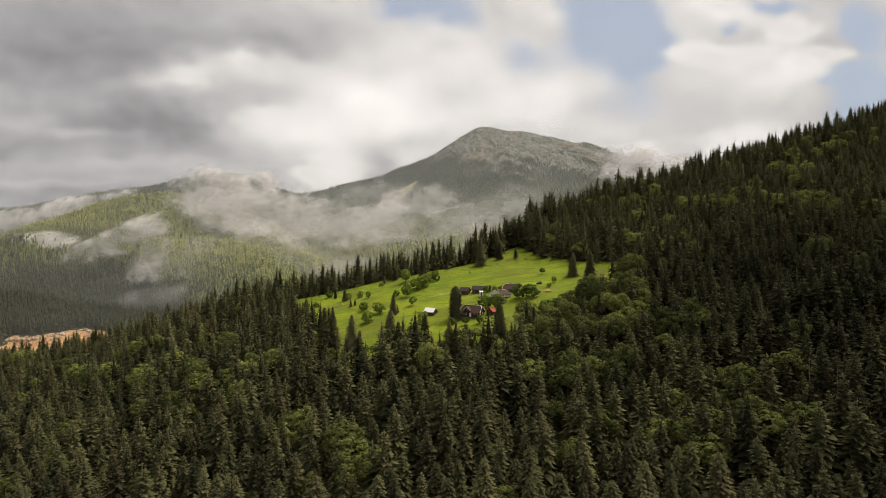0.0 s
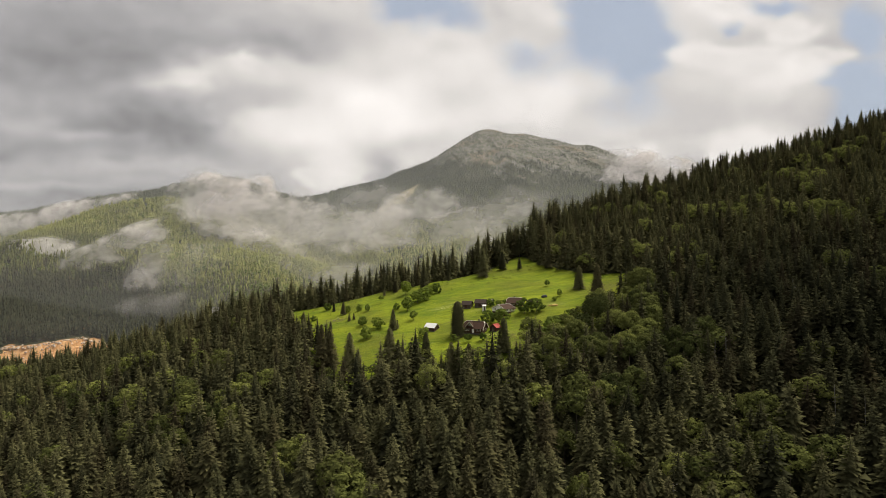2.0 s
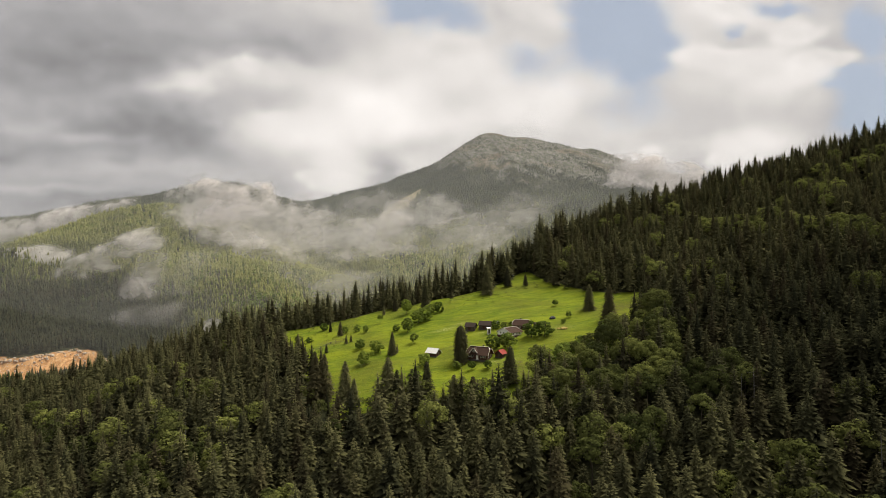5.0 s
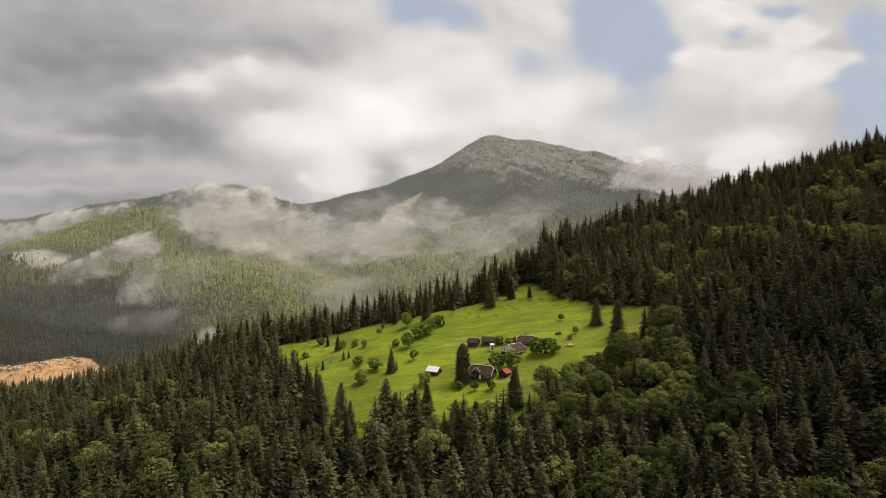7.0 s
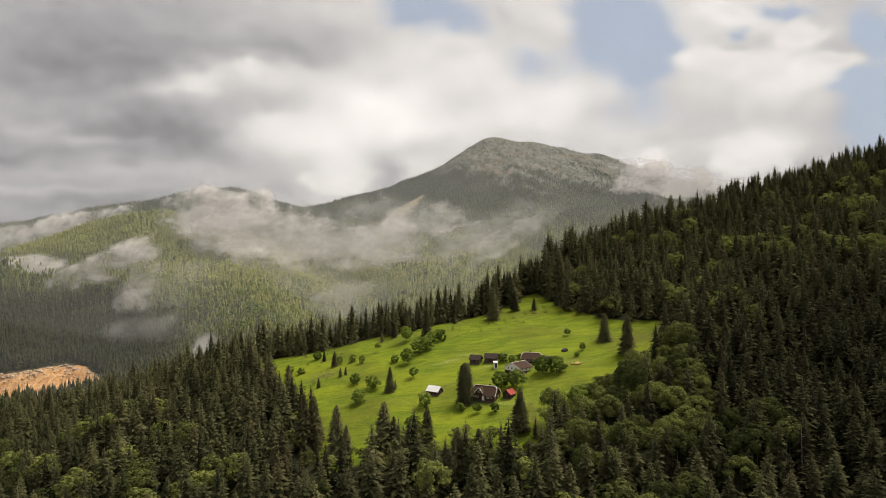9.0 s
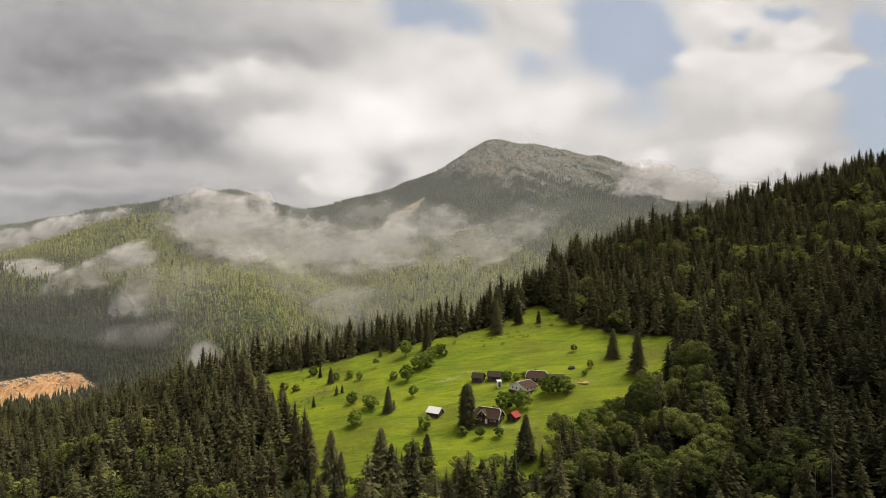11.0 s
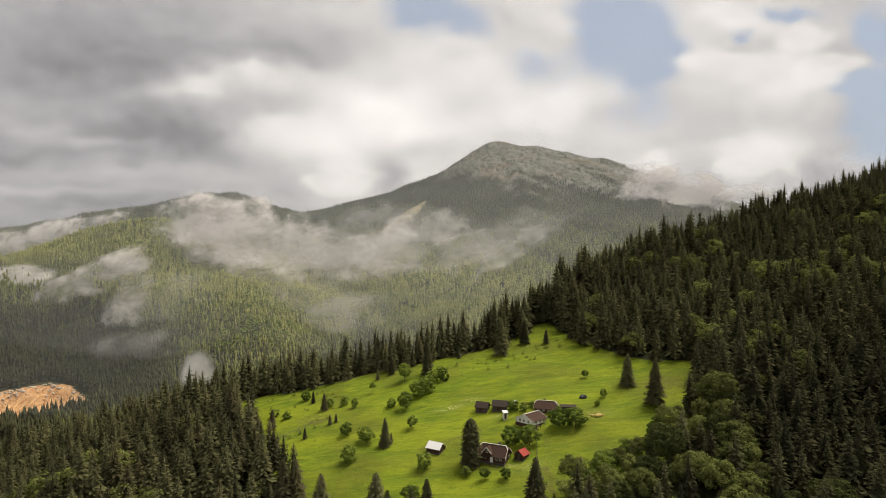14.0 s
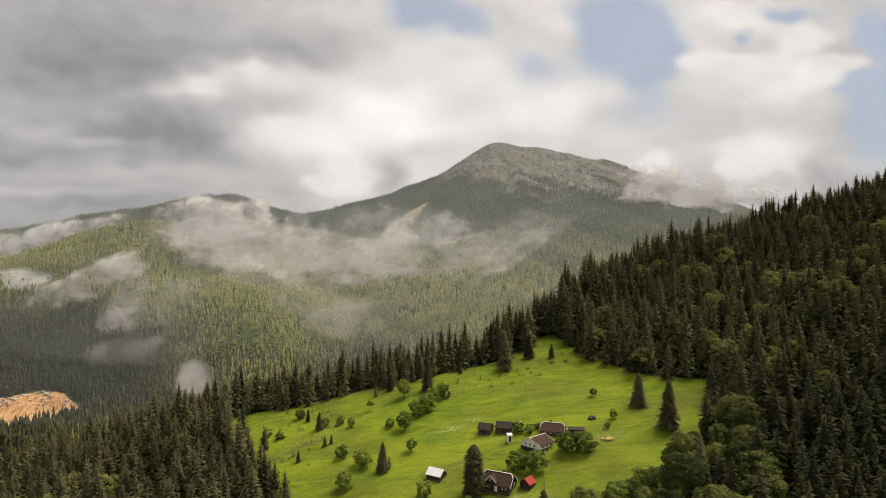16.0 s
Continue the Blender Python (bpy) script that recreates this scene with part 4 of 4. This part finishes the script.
def roof_pieces(ob, L, W, z0, rise, over, mat, hip, trim, thick=0.12):
    """Two slopes, with clipped gable ends where hip > 0, a ridge cap and barge boards."""
    hl, hw = L / 2 + over, W / 2 + over
    k = rise / (W / 2)
    ze = z0 - over * k
    zr = z0 + rise
    run = hip * rise / k if hip else 0.0
    for sgn, nm in ((-1, "roof_slope"), (1, "roof_slope")):
        c = [(-hl, sgn * hw, ze), (hl, sgn * hw, ze)]
        if hip:
            c += [(hl, sgn * run, zr - hip * rise), (hl - run * 0.9, 0, zr), (-hl + run * 0.9, 0, zr), (-hl, sgn * run, zr - hip * rise)]
        else:
            c += [(hl, 0, zr), (-hl, 0, zr)]
        part(nm, slab(c, (0, sgn * k, 1), thick), mat, ob)
    if hip:
        for e in (-1, 1):
            c = [(e * hl, -run, zr - hip * rise), (e * hl, run, zr - hip * rise), (e * (hl - run * 0.9), 0, zr)]
            part("hip_end", slab(c, (e, 0, 0.9), thick), mat, ob)
    if trim is None:
        return
    rl = hl - run * 0.9
    part("ridge_cap", beam((-rl, 0, zr + 0.05), (rl, 0, zr + 0.05), 0.34, 0.10), trim, ob, "pale ridge capping")
    for e in (-1, 1):
        for sgn in (-1, 1):
            a = (e * (hl + 0.03), sgn * hw, ze - 0.02)
            b = (e * (hl + 0.03), sgn * run, zr - hip * rise + 0.0) if hip else (e * (hl + 0.03), 0, zr)
            part("bargeboard", beam(a, b, 0.07, 0.26), trim, ob, "pale bargeboard")
            if hip:
                part("hip_cap", beam(b, (e * rl, 0, zr + 0.04), 0.22, 0.1), trim, ob, "pale hip capping")


def body(ob, L, W, h, rise, mat, sink=1.4, hip=0.0, plinth=True):
    """Walls with gables over a stone plinth."""
    prof = [(-W / 2, 0), (W / 2, 0), (W / 2, h)]
    if hip:
        prof += [(W / 2 * hip, h + rise * (1 - hip)), (-W / 2 * hip, h + rise * (1 - hip))]
    else:
        prof += [(0, h + rise)]
    prof += [(-W / 2, h)]
    bm = bmesh.new()
    a = [bm.verts.new((-L / 2, y, z - 0.06 * (z > h))) for y, z in prof]
    b = [bm.verts.new((L / 2, y, z - 0.06 * (z > h))) for y, z in prof]
    bm.faces.new(a), bm.faces.new(b[::-1])
    for i in range(len(prof)):
        j = (i + 1) % len(prof)
        bm.faces.new((a[j], a[i], b[i], b[j]))
    bmesh.ops.recalc_face_normals(bm, faces=bm.faces)
    part("wall", bm, mat, ob)
    if plinth:
        part("plinth", box(-L / 2 - 0.08, -W / 2 - 0.08, -sink, L / 2 + 0.08, W / 2 + 0.08, 0.06), M_STONE, ob, "rough stone plinth")


def thing(name, x, y, yaw, lift, label, category, group=""):
    ob = new(name)
    ob.matrix_world = pose(x, y, ground_z(x, y) + lift, 0, 0, yaw)
    return tagged(ob, label, category, group)


def make_hamlet():
    # hay shed with the pale roof
    s = thing("hay_shed", -5.6, 277.2, -32, -0.15, "small dark timber shed with a pale metal roof", "shed", "farm buildings")
    body(s, 4.9, 3.8, 1.5, 1.55, M_LOG)
    roof_pieces(s, 4.9, 3.8, 1.5, 1.55, 0.35, M_ROOF_W, 0.0, None, 0.07)
    part("door", box(2.45, -0.5, 0.05, 2.5, 0.5, 1.7), M_GREYLOG, s, "grey board door")
    part("vent", box(2.45, -0.25, 1.95, 2.49, 0.25, 2.35), M_PANE, s)

    # log house with a cross gable
    h = thing("log_house", 13.0, 268.6, -26, -0.15, "dark log house with brown roof and pale edge boards", "house", "farm buildings")
    body(h, 8.6, 5.6, 2.3, 2.5, M_LOG, 1.8, 0.35)
    roof_pieces(h, 8.6, 5.6, 2.3, 2.5, 0.5, M_ROOF_B, 0.35, M_TRIM)
    gx = -1.3
    bm = slab([(gx - 1.3, -3.0, 2.2), (gx + 1.3, -3.0, 2.2), (gx + 1.3, -3.0, 3.0), (gx, -3.0, 4.5), (gx - 1.3, -3.0, 3.0)], (0, -1, 0), 2.4)
    dorm = part("dormer", bm, M_LOG, h, "dark boarded cross gable")
    for sgn in (-1, 1):
        c = [(gx, -3.45, 4.62), (gx, -0.3, 4.62), (gx + sgn * 1.7, -2.0, 2.7), (gx + sgn * 1.7, -3.45, 2.7)]
        part("dormer_roof", slab(c, (sgn * 1.05, 0, 1), 0.1), M_ROOF_B, dorm)
        part("bargeboard", beam((gx, -3.5, 4.62), (gx + sgn * 1.7, -3.5, 2.7), 0.08, 0.3), M_TRIM, dorm, "pale bargeboard")
    window(h, gx, -3.02, 3.25, 0.8, 0.8, "front")
    part("door", box(-0.3, -2.88, 0.05, 0.6, -2.80, 2.0), M_WHITE, h, "white painted door")
    for x in (-3.2, -2.0, 1.9, 3.2):
        window(h, x, -2.82, 1.35, 0.85, 0.95, "front")
    for y in (-1.3, 1.3):
        window(h, 4.32, y, 1.35, 0.8, 0.95, "right")
    part("chimney", box(1.2, 0.3, 4.2, 1.75, 0.85, 5.5, 0.03), M_STONE, h, "short masonry chimney")
    part("doorstep", box(-0.5, -3.6, -0.5, 0.8, -2.9, 0.0, 0.03), M_STONE, h)

    # shed with the red roof
    s = thing("red_roofed_shed", 21.4, 267.6, 52, -0.15, "small dark shed with a red metal roof", "shed", "farm buildings")
    body(s, 3.4, 3.2, 1.7, 1.3, M_LOG)
    roof_pieces(s, 3.4, 3.2, 1.7, 1.3, 0.35, M_ROOF_R, 0.0, None, 0.07)
    part("door", box(-1.76, -0.45, 0.05, -1.7, 0.45, 1.65), M_GREYLOG, s, "grey board door")

    # two barns
    for nm, x, y, L, W, yaw in (("small_barn", 10.8, 299.8, 4.2, 3.6, -22), ("hay_barn", 17.2, 298.6, 5.0, 4.0, -18)):
        s = thing(nm, x, y, yaw, -0.15, "weathered dark timber barn with a shingle roof", "barn", "farm buildings")
        body(s, L, W, 1.9, 1.5, M_GREYLOG)
        roof_pieces(s, L, W, 1.9, 1.5, 0.4, M_ROOF_D, 0.0, None, 0.1)
        part("door", box(-0.7, -W / 2 - 0.07, 0.05, 0.5, -W / 2 - 0.004, 1.75), M_LOG, s, "dark board door")

    # whitewashed house on a timber ground floor
    h = thing("white_house", 26.8, 286.6, 44, -0.9, "whitewashed house over a dark timber ground floor", "house", "farm buildings")
    part("ground_floor", box(-3.7, -3.8, -1.4, 3.7, 3.8, 1.3), M_LOG, h, "dark timber ground floor")
    up = new("upper_floor")
    up.parent = h
    up.location = (0, 0, 1.3)
    body(up, 7.2, 7.4, 1.4, 1.7, M_WHITE, 0, 0.0, False)
    roof_pieces(up, 7.2, 7.4, 1.4, 1.7, 0.4, M_ROOF_B, 0.0, M_TRIM)
    for y in (-1.7, 0.2, 1.9):
        window(h, -3.62, y, 2.2, 0.75, 0.9, "left")
    for x in (-2.0, 0.2, 2.2):
        window(h, x, -3.72, 2.0, 0.8, 0.9, "front")
    for x in (-1.2, 1.6):
        window(h, x, -3.82, 0.5, 0.7, 0.7, "front")
    part("porch", box(-3.7, -5.0, -0.2, 3.7, -3.82, 0.0), M_GREYLOG, h, "grey board porch deck")
    for x in (-3.2, -1.1, 1.1, 3.2):
        part("porch_post", box(x - 0.07, -4.95, -1.2, x + 0.07, -4.81, 1.25), M_GREYLOG, h)

    # farther house
    h = thing("far_house", 33.0, 293.6, -16, -0.9, "brown roofed timber house with orange-brown gable", "house", "farm buildings")
    body(h, 7.0, 5.0, 2.1, 1.9, M_LOG, 1.6, 0.4)
    roof_pieces(h, 7.0, 5.0, 2.1, 1.9, 0.5, M_ROOF_B, 0.4, M_TRIM)
    part("gable_cladding", box(3.504, -2.4, 0.1, 3.56, 2.4, 2.2), M_ORANGE, h, "orange-brown boarded end wall")
    for x in (-2.2, -0.6, 1.0, 2.4):
        window(h, x, -2.52, 1.3, 0.75, 0.9, "front")
    for y in (-1.1, 1.1):
        window(h, 3.58, y, 1.3, 0.7, 0.9, "right")
    part("chimney", box(-0.9, 0.2, 3.9, -0.4, 0.7, 4.7, 0.03), M_STONE, h, "short masonry chimney")

    # smaller things
    s = thing("outhouse", 18.2, 291.0, 10, 0.1, "narrow white outhouse beside the garden", "outhouse")
    part("wall", box(-0.7, -0.7, -0.6, 0.7, 0.7, 2.2, 0.02), M_WHITE, s)
    part("roof", slab([(-0.9, -0.9, 2.25), (0.9, -0.9, 2.25), (0.9, 0.9, 2.6), (-0.9, 0.9, 2.6)], (0, -0.2, 1), 0.07), M_ROOF_W, s)
    part("door", box(-0.4, -0.74, 0.0, 0.4, -0.704, 1.9), M_GREYLOG, s)
    s = thing("satellite_dish", 22.6, 299.0, 0, 0.0, "small white dish on a post in the garden", "dish")
    bm = bmesh.new()
    bmesh.ops.create_uvsphere(bm, u_segments=16, v_segments=8, radius=0.75)
    bmesh.ops.delete(bm, geom=[v for v in bm.verts if v.co.z > -0.2], context="VERTS")
    bm.transform(Matrix.Translation((0, -0.4, 1.6)) @ Matrix.Rotation(radians(-100), 4, "X") @ Matrix.Diagonal((1, 1, 0.5, 1)))
    part("dish", bm, M_WHITE, s)
    part("post", box(-0.05, -0.1, -0.4, 0.05, 0.0, 1.6), M_PALE, s)
    s = thing("hay_rack", 27.2, 297.6, -6, 0.0, "long low dark wooden drying rack", "rack")
    for i in range(5):
        part("post", box(-2.4 + 1.2 * i - 0.05, -0.05, -0.4, -2.4 + 1.2 * i + 0.05, 0.05, 1.1), M_LOG, s)
    for z in (0.4, 0.75, 1.05):
        part("rail", beam((-2.5, -0.07, z), (2.5, -0.07, z), 0.06, 0.16), M_LOG, s)
    s = thing("lean_to", 40.4, 291.5, -4, 0.1, "low brown lean-to shed behind leafy trees", "shed")
    part("wall", box(-2.6, -1.0, -0.8, 2.6, 1.0, 1.1), M_GREYLOG, s)
    part("roof", slab([(-2.9, -1.3, 1.15), (2.9, -1.3, 1.15), (2.9, 1.3, 1.5), (-2.9, 1.3, 1.5)], (0, -0.13, 1), 0.08), M_ROOF_D, s)
    part("end_board", box(2.62, -1.0, 0.9, 2.7, 1.0, 1.35), M_TRIM, s, "white end board")
    # pile under a tarpaulin, and hay
    for nm, x, y, r, h, mat, lab in (("covered_woodpile", 47.4, 299.4, 1.2, 0.95, M_TAR, "woodpile under a black tarpaulin in the grass"), ("hay_heap", 49.6, 284.8, 1.3, 0.7, M_HAY, "small heap of yellow dry hay"), ("hay_heap", 47.6, 285.4, 0.7, 0.4, M_HAY, "small heap of yellow dry hay")):
        bm = bmesh.new()
        bmesh.ops.create_icosphere(bm, subdivisions=3, radius=1)
        for v in bm.verts:
            q = 1 + 0.18 * math.sin(5 * v.co.x + x) * math.cos(4 * v.co.y + y) + 0.1 * math.sin(9 * v.co.x + 7 * v.co.y)
            v.co = Vector((v.co.x * r * q * 1.15, v.co.y * r * q * 0.9, max(v.co.z, -0.35) * h * q))
        me = bpy.data.meshes.new(nm)
        bm.to_mesh(me)
        bm.free()
        me.materials.append(mat)
        ob = new(nm, me)
        ob.location = (x, y, ground_z(x, y) + 0.1)
        tagged(ob, lab, "heap")
    # rail fences
    for run in ([(27.5, 281.0), (27.0, 276.5), (26.6, 271.0), (26.0, 265.0), (25.2, 259.0)], [(-64.0, 300.5), (-58.0, 305.0), (-52.0, 309.5)]):
        pts = []
        for (xa, ya), (xb, yb) in zip(run, run[1:]):
            m = max(2, int(math.hypot(xb - xa, yb - ya) / 1.9))
            pts += [(xa + (xb - xa) * i / m, ya + (yb - ya) * i / m) for i in range(m)]
        pts.append(run[-1])
        x0, y0 = pts[0]
        f = thing("rail_fence", x0, y0, 0, 0.0, "old grey wooden post and rail fence", "fence")
        z0 = ground_z(x0, y0)
        loc = [(x - x0, y - y0, ground_z(x, y) - z0) for x, y in pts]
        for x, y, z in loc:
            part("post", box(x - 0.06, y - 0.06, z - 0.4, x + 0.06, y + 0.06, z + 1.15), M_PALE, f)
        for a, b in zip(loc, loc[1:]):
            for up_by in (0.45, 0.95):
                part("rail", beam((a[0], a[1], a[2] + up_by), (b[0], b[1], b[2] + up_by), 0.05, 0.09), M_PALE, f)


make_hamlet()


def lone_tree(kind, x, y, h, w, shape, mat, label, lean=0.0, trunk_top=0.6, thick=0.012, group="clearing trees"):
    ob = new(kind)
    ob.matrix_world = Matrix.LocRotScale((x, y, ground_z(x, y) - 0.15), Euler((0, 0, _r.uniform(0, 6.28))), (w, w, h))
    v, f, tip = shape
    c = new("crown", tri_mesh("crown", v, f, [mat], None, tip))
    tv, tf = trunk_shape(_r, -0.05, trunk_top, thick, 6, lean)
    t = new("trunk", tri_mesh("trunk", tv, tf, [M_BARK]))
    c.parent = t.parent = ob
    return tagged(ob, label, "bush" if kind == "bush" else "tree", group)


def plant_clearing():
    # spruces: x, y, height, fullness
    for x, y, h, w in ((-23.2, 284.5, 10.0, 0.95), (5.5, 266.7, 14.8, 1.05), (-27.2, 345, 6.8, 1.0), (-32.8, 342.2, 5.0, 0.8), (-11, 338, 13.5, 0.9), (21.5, 350, 16.5, 0.95), (33.1, 359.7, 11.0, 1.05), (42.4, 355.5, 6.5, 1.0), (64.8, 304.2, 12.0, 1.1), (69.2, 286.5, 16.5, 0.95),
                       (-57.9, 328.5, 5.2, 0.9), (-51.5, 319.7, 7.2, 0.95), (-46.2, 305, 4.2, 0.9), (-53.7, 297.2, 4.2, 0.95), (-44.2, 306.4, 3.6, 0.9), (2.5, 352, 4.0, 1.0), (-21.3, 286.5, 4.0, 0.8), (-60.5, 285.0, 8.5, 0.95), (-70, 312, 7.5, 1.0), (22.6, 244.0, 14.2, 1.1), (-37.0, 247.0, 16.0, 1.0), (-20.7, 240.5, 17.5, 1.05), (-17.6, 240.0, 12.5, 1.0), (-7.1, 241.0, 13.0, 1.0), (2.3, 223.0, 17.0, 1.0), (8.4, 223.0, 15.5, 1.0), (-45.9, 254.0, 17.0, 0.95), (-49.0, 252.0, 19.5, 0.9), (-33.5, 245.5, 9.5, 1.0), (-12.5, 238.0, 11.0, 1.0)):
        sh = spruce_shape(_r, 640, 2, True, 0.26, 0.0, 0.22, 6, 0.6, 0.8, 0.70, 18) if h != 14.8 else spruce_shape(_r, 1500, 2, True, 0.30, 0.75, 0.235, 8, 0.45, 0.9, 0.68)
        lone_tree("spruce_tree", x, y, h, h * w * 1.08, sh, M_SPRUCE, "dark green spruce standing at the edge of the meadow" if y < 256 or y > 335 else "dark green spruce standing alone in the meadow", 0.0, 0.9, 0.012)
    # broad-leaved trees and bushes: x, y, height, width, bushy
    for x, y, h, w, low, pale in ((-20.7, 335, 8.5, 9.5, 0.3, 1), (-13.8, 319.2, 7.5, 11, 0.12, 0), (-10.5, 321, 7.8, 11, 0.14, 0), (-18.4, 310.2, 8.2, 8.5, 0.2, 0), (-23.9, 313, 4.0, 6, 0.1, 0), (-3.9, 328.7, 6.0, 7.5, 0.12, 0), (-8.2, 330.2, 5.5, 8, 0.1, 1), (-14.6, 294.7, 5.2, 6.5, 0.3, 0), (-38.5, 296, 5.2, 7, 0.15, 0), (-30.7, 289.5, 6.2, 8.5, 0.2, 1),
                                  (-34.1, 277, 6.6, 9, 0.12, 1), (-9.1, 267.2, 6.6, 8, 0.15, 0), (-33.4, 329.5, 4.6, 4, 0.4, 1), (-43.6, 321.5, 4.2, 5, 0.15, 0), (-38.7, 317, 4.6, 4.5, 0.15, 0), (-49.6, 322.2, 4.4, 5, 0.15, 0), (-61.8, 332.2, 4.5, 6, 0.1, 0), (19.2, 275.0, 7.2, 10.5, 0.18, 0), (24.6, 273.4, 8.2, 11, 0.2, 0), (35.4, 281, 8.0, 11.5, 0.14, 0),
                                  (40.6, 280, 7.8, 11.5, 0.14, 0), (51.2, 314.5, 3.6, 4.5, 0.3, 0), (54.1, 297.5, 3.8, 4, 0.25, 0), (50.8, 292.2, 2.4, 3, 0.2, 1), (21.5, 296, 4.2, 7, 0.12, 0), (25.0, 294.2, 3.4, 5, 0.12, 0), (28.5, 296.6, 2.6, 4, 0.15, 0), (3.8, 262.0, 3.2, 6, 0.1, 0), (9.5, 258.5, 4.2, 5, 0.3, 0), (15.5, 257.0, 4.0, 5.5, 0.3, 0), (-12.0, 250.5, 6.5, 9, 0.15, 0),
                                  (43.0, 250.5, 11.5, 14, 0.25, 0), (51.0, 254.0, 11.0, 14, 0.25, 0), (63.0, 263.5, 10.5, 14, 0.25, 0), (36.0, 246.0, 10.0, 13, 0.25, 0), (-5.5, 336.5, 3.8, 6, 0.1, 1), (-72.0, 322.0, 4.0, 6, 0.1, 0), (-66.0, 318.0, 3.0, 6, 0.1, 0), (-28.5, 287.6, 5.0, 6, 0.35, 1)):
        n = 30 if h > 6 else 20
        lone_tree("bush" if low < 0.17 and h < 7 else "leafy_tree", x, y, h, w, leafy_shape(_r, n, 190, 0.017 if h > 6 else 0.022, 1.35, low), M_MEADOW_P if pale else M_MEADOW_L, "round leafy green bush in the meadow grass" if low < 0.17 and h < 7 else "leafy broad-leaved tree beside the farm buildings", 0.02, 0.5, 0.014)
    # junipers dotted along the upper edge
    rng = random.Random(21)
    rows = []
    for _ in range(60):
        x, y = rng.uniform(-5, 48), rng.uniform(326, 358)
        if inside(np.array([x]), np.array([y]), MEADOW)[0] > 2 and abs(y - (338 + 0.25 * x)) < 9:
            h = rng.uniform(0.9, 2.1)
            rows.append((x, y, ground_z(x, y) - 0.05, h, h * 2.6, rng.uniform(0, 6.28), rng.random() * 0.4))
    for _ in range(60):
        x, y = rng.uniform(-85, -45), rng.uniform(290, 345)
        if inside(np.array([x]), np.array([y]), MEADOW)[0] > 1:
            h = rng.uniform(0.5, 1.6)
            rows.append((x, y, ground_z(x, y) - 0.05, h, h * 2.8, rng.uniform(0, 6.28), rng.random() * 0.6))
    scatter("juniper_shrubs", S_SHRUB, rows, M_SPRUCE_F, "low dark juniper shrubs dotted over the grass", "shrubs")


def dead_trees():
    """Bare grey standing trunks with stubs of branches."""
    rng = random.Random(17)
    for x, y, h in ((89, 203, 17), (86.5, 206, 14), (92, 207, 12), (102.4, 169.6, 17), (107.5, 166, 15), (52, 150, 13), (5, 141, 14), (-12, 146, 12), (112, 214, 15), (46, 384, 13), (51, 388, 14), (55, 383, 12), (61, 391, 14), (66, 386, 12), (-88, 231, 13), (131, 240, 14)):
        ob = new("dead_tree")
        ob.location = (x, y, ground_z(x, y) - 0.2)
        bm = bmesh.new()
        lean = Vector((rng.uniform(-0.03, 0.03), rng.uniform(-0.03, 0.03), 1))
        bmesh.ops.create_cone(bm, segments=7, radius1=0.2, radius2=0.05, depth=h, cap_ends=True)
        for v in bm.verts:
            v.co += Vector((lean.x * (v.co.z + h / 2), lean.y * (v.co.z + h / 2), h / 2))
        part("trunk", bm, M_PALE, ob)
        for i in range(rng.randint(5, 9)):
            z, a, ln = h * rng.uniform(0.35, 0.95), rng.uniform(0, 6.28), rng.uniform(0.6, 1.8)
            base = Vector((lean.x * z, lean.y * z, z))
            part("branch_stub", beam(base, base + Vector((math.cos(a) * ln, math.sin(a) * ln, rng.uniform(-0.4, 0.2))), 0.06, 0.06), M_PALE, ob)
        tagged(ob, "bare grey dead trunk standing among live spruces", "dead tree", "dead trees")


dead_trees()


def plant_grass():
    """Tufts of long grass over the clearing."""
    rng = np.random.default_rng(8)
    n = 110000
    x, y = rng.uniform(-95, 90, n), rng.uniform(236, 382, n)
    keep = inside(x, y, MEADOW) > -3
    keep &= rng.random(n) < 0.55 + 0.45 * ripple(x, y, 3.1, 2.0) + 0.3 * ripple(x, y, 9.0, 5.0)
    x, y = x[keep], y[keep]
    z = height(x, y)
    m = len(x)
    a, h, w = rng.uniform(0, 6.28, m), rng.uniform(0.04, 0.13, m), rng.uniform(0.10, 0.30, m)
    lx, ly = rng.uniform(-0.3, 0.3, m), rng.uniform(-0.1, 0.5, m)
    v = np.stack([np.stack([x - w * np.cos(a), y - w * np.sin(a), z - 0.03], 1), np.stack([x + w * np.cos(a), y + w * np.sin(a), z - 0.03], 1), np.stack([x + lx, y + ly, z + h], 1)], 1).reshape(-1, 3)
    f = np.arange(3 * m).reshape(-1, 3)
    patch = np.clip(0.5 + 0.5 * ripple(x, y, 5.0, 7.7), 0, 1)
    tint = np.repeat(0.6 * patch + 0.4 * rng.random(m), 3)
    me = tri_mesh("meadow_grass", v, f, [M_GRASS], tint, np.tile([0.0, 0.0, 1.0], m))
    tagged(new("meadow_grass", me), "long bright green meadow grass in tufts", "grass", kind="stuff")


M_GRASS = foliage("long grass", (0.120, 0.172, 0.015), (0.330, 0.380, 0.030), 0.6, "tint", 0.0)
plant_grass()
M_MEADOW_L = foliage("orchard leaves", (0.070, 0.110, 0.025), (0.310, 0.375, 0.080), 0.4, "object", 0.0)
M_MEADOW_P = foliage("light willow leaves", (0.13, 0.18, 0.034), (0.370, 0.440, 0.085), 0.4, "object", 0.0)
plant_clearing()
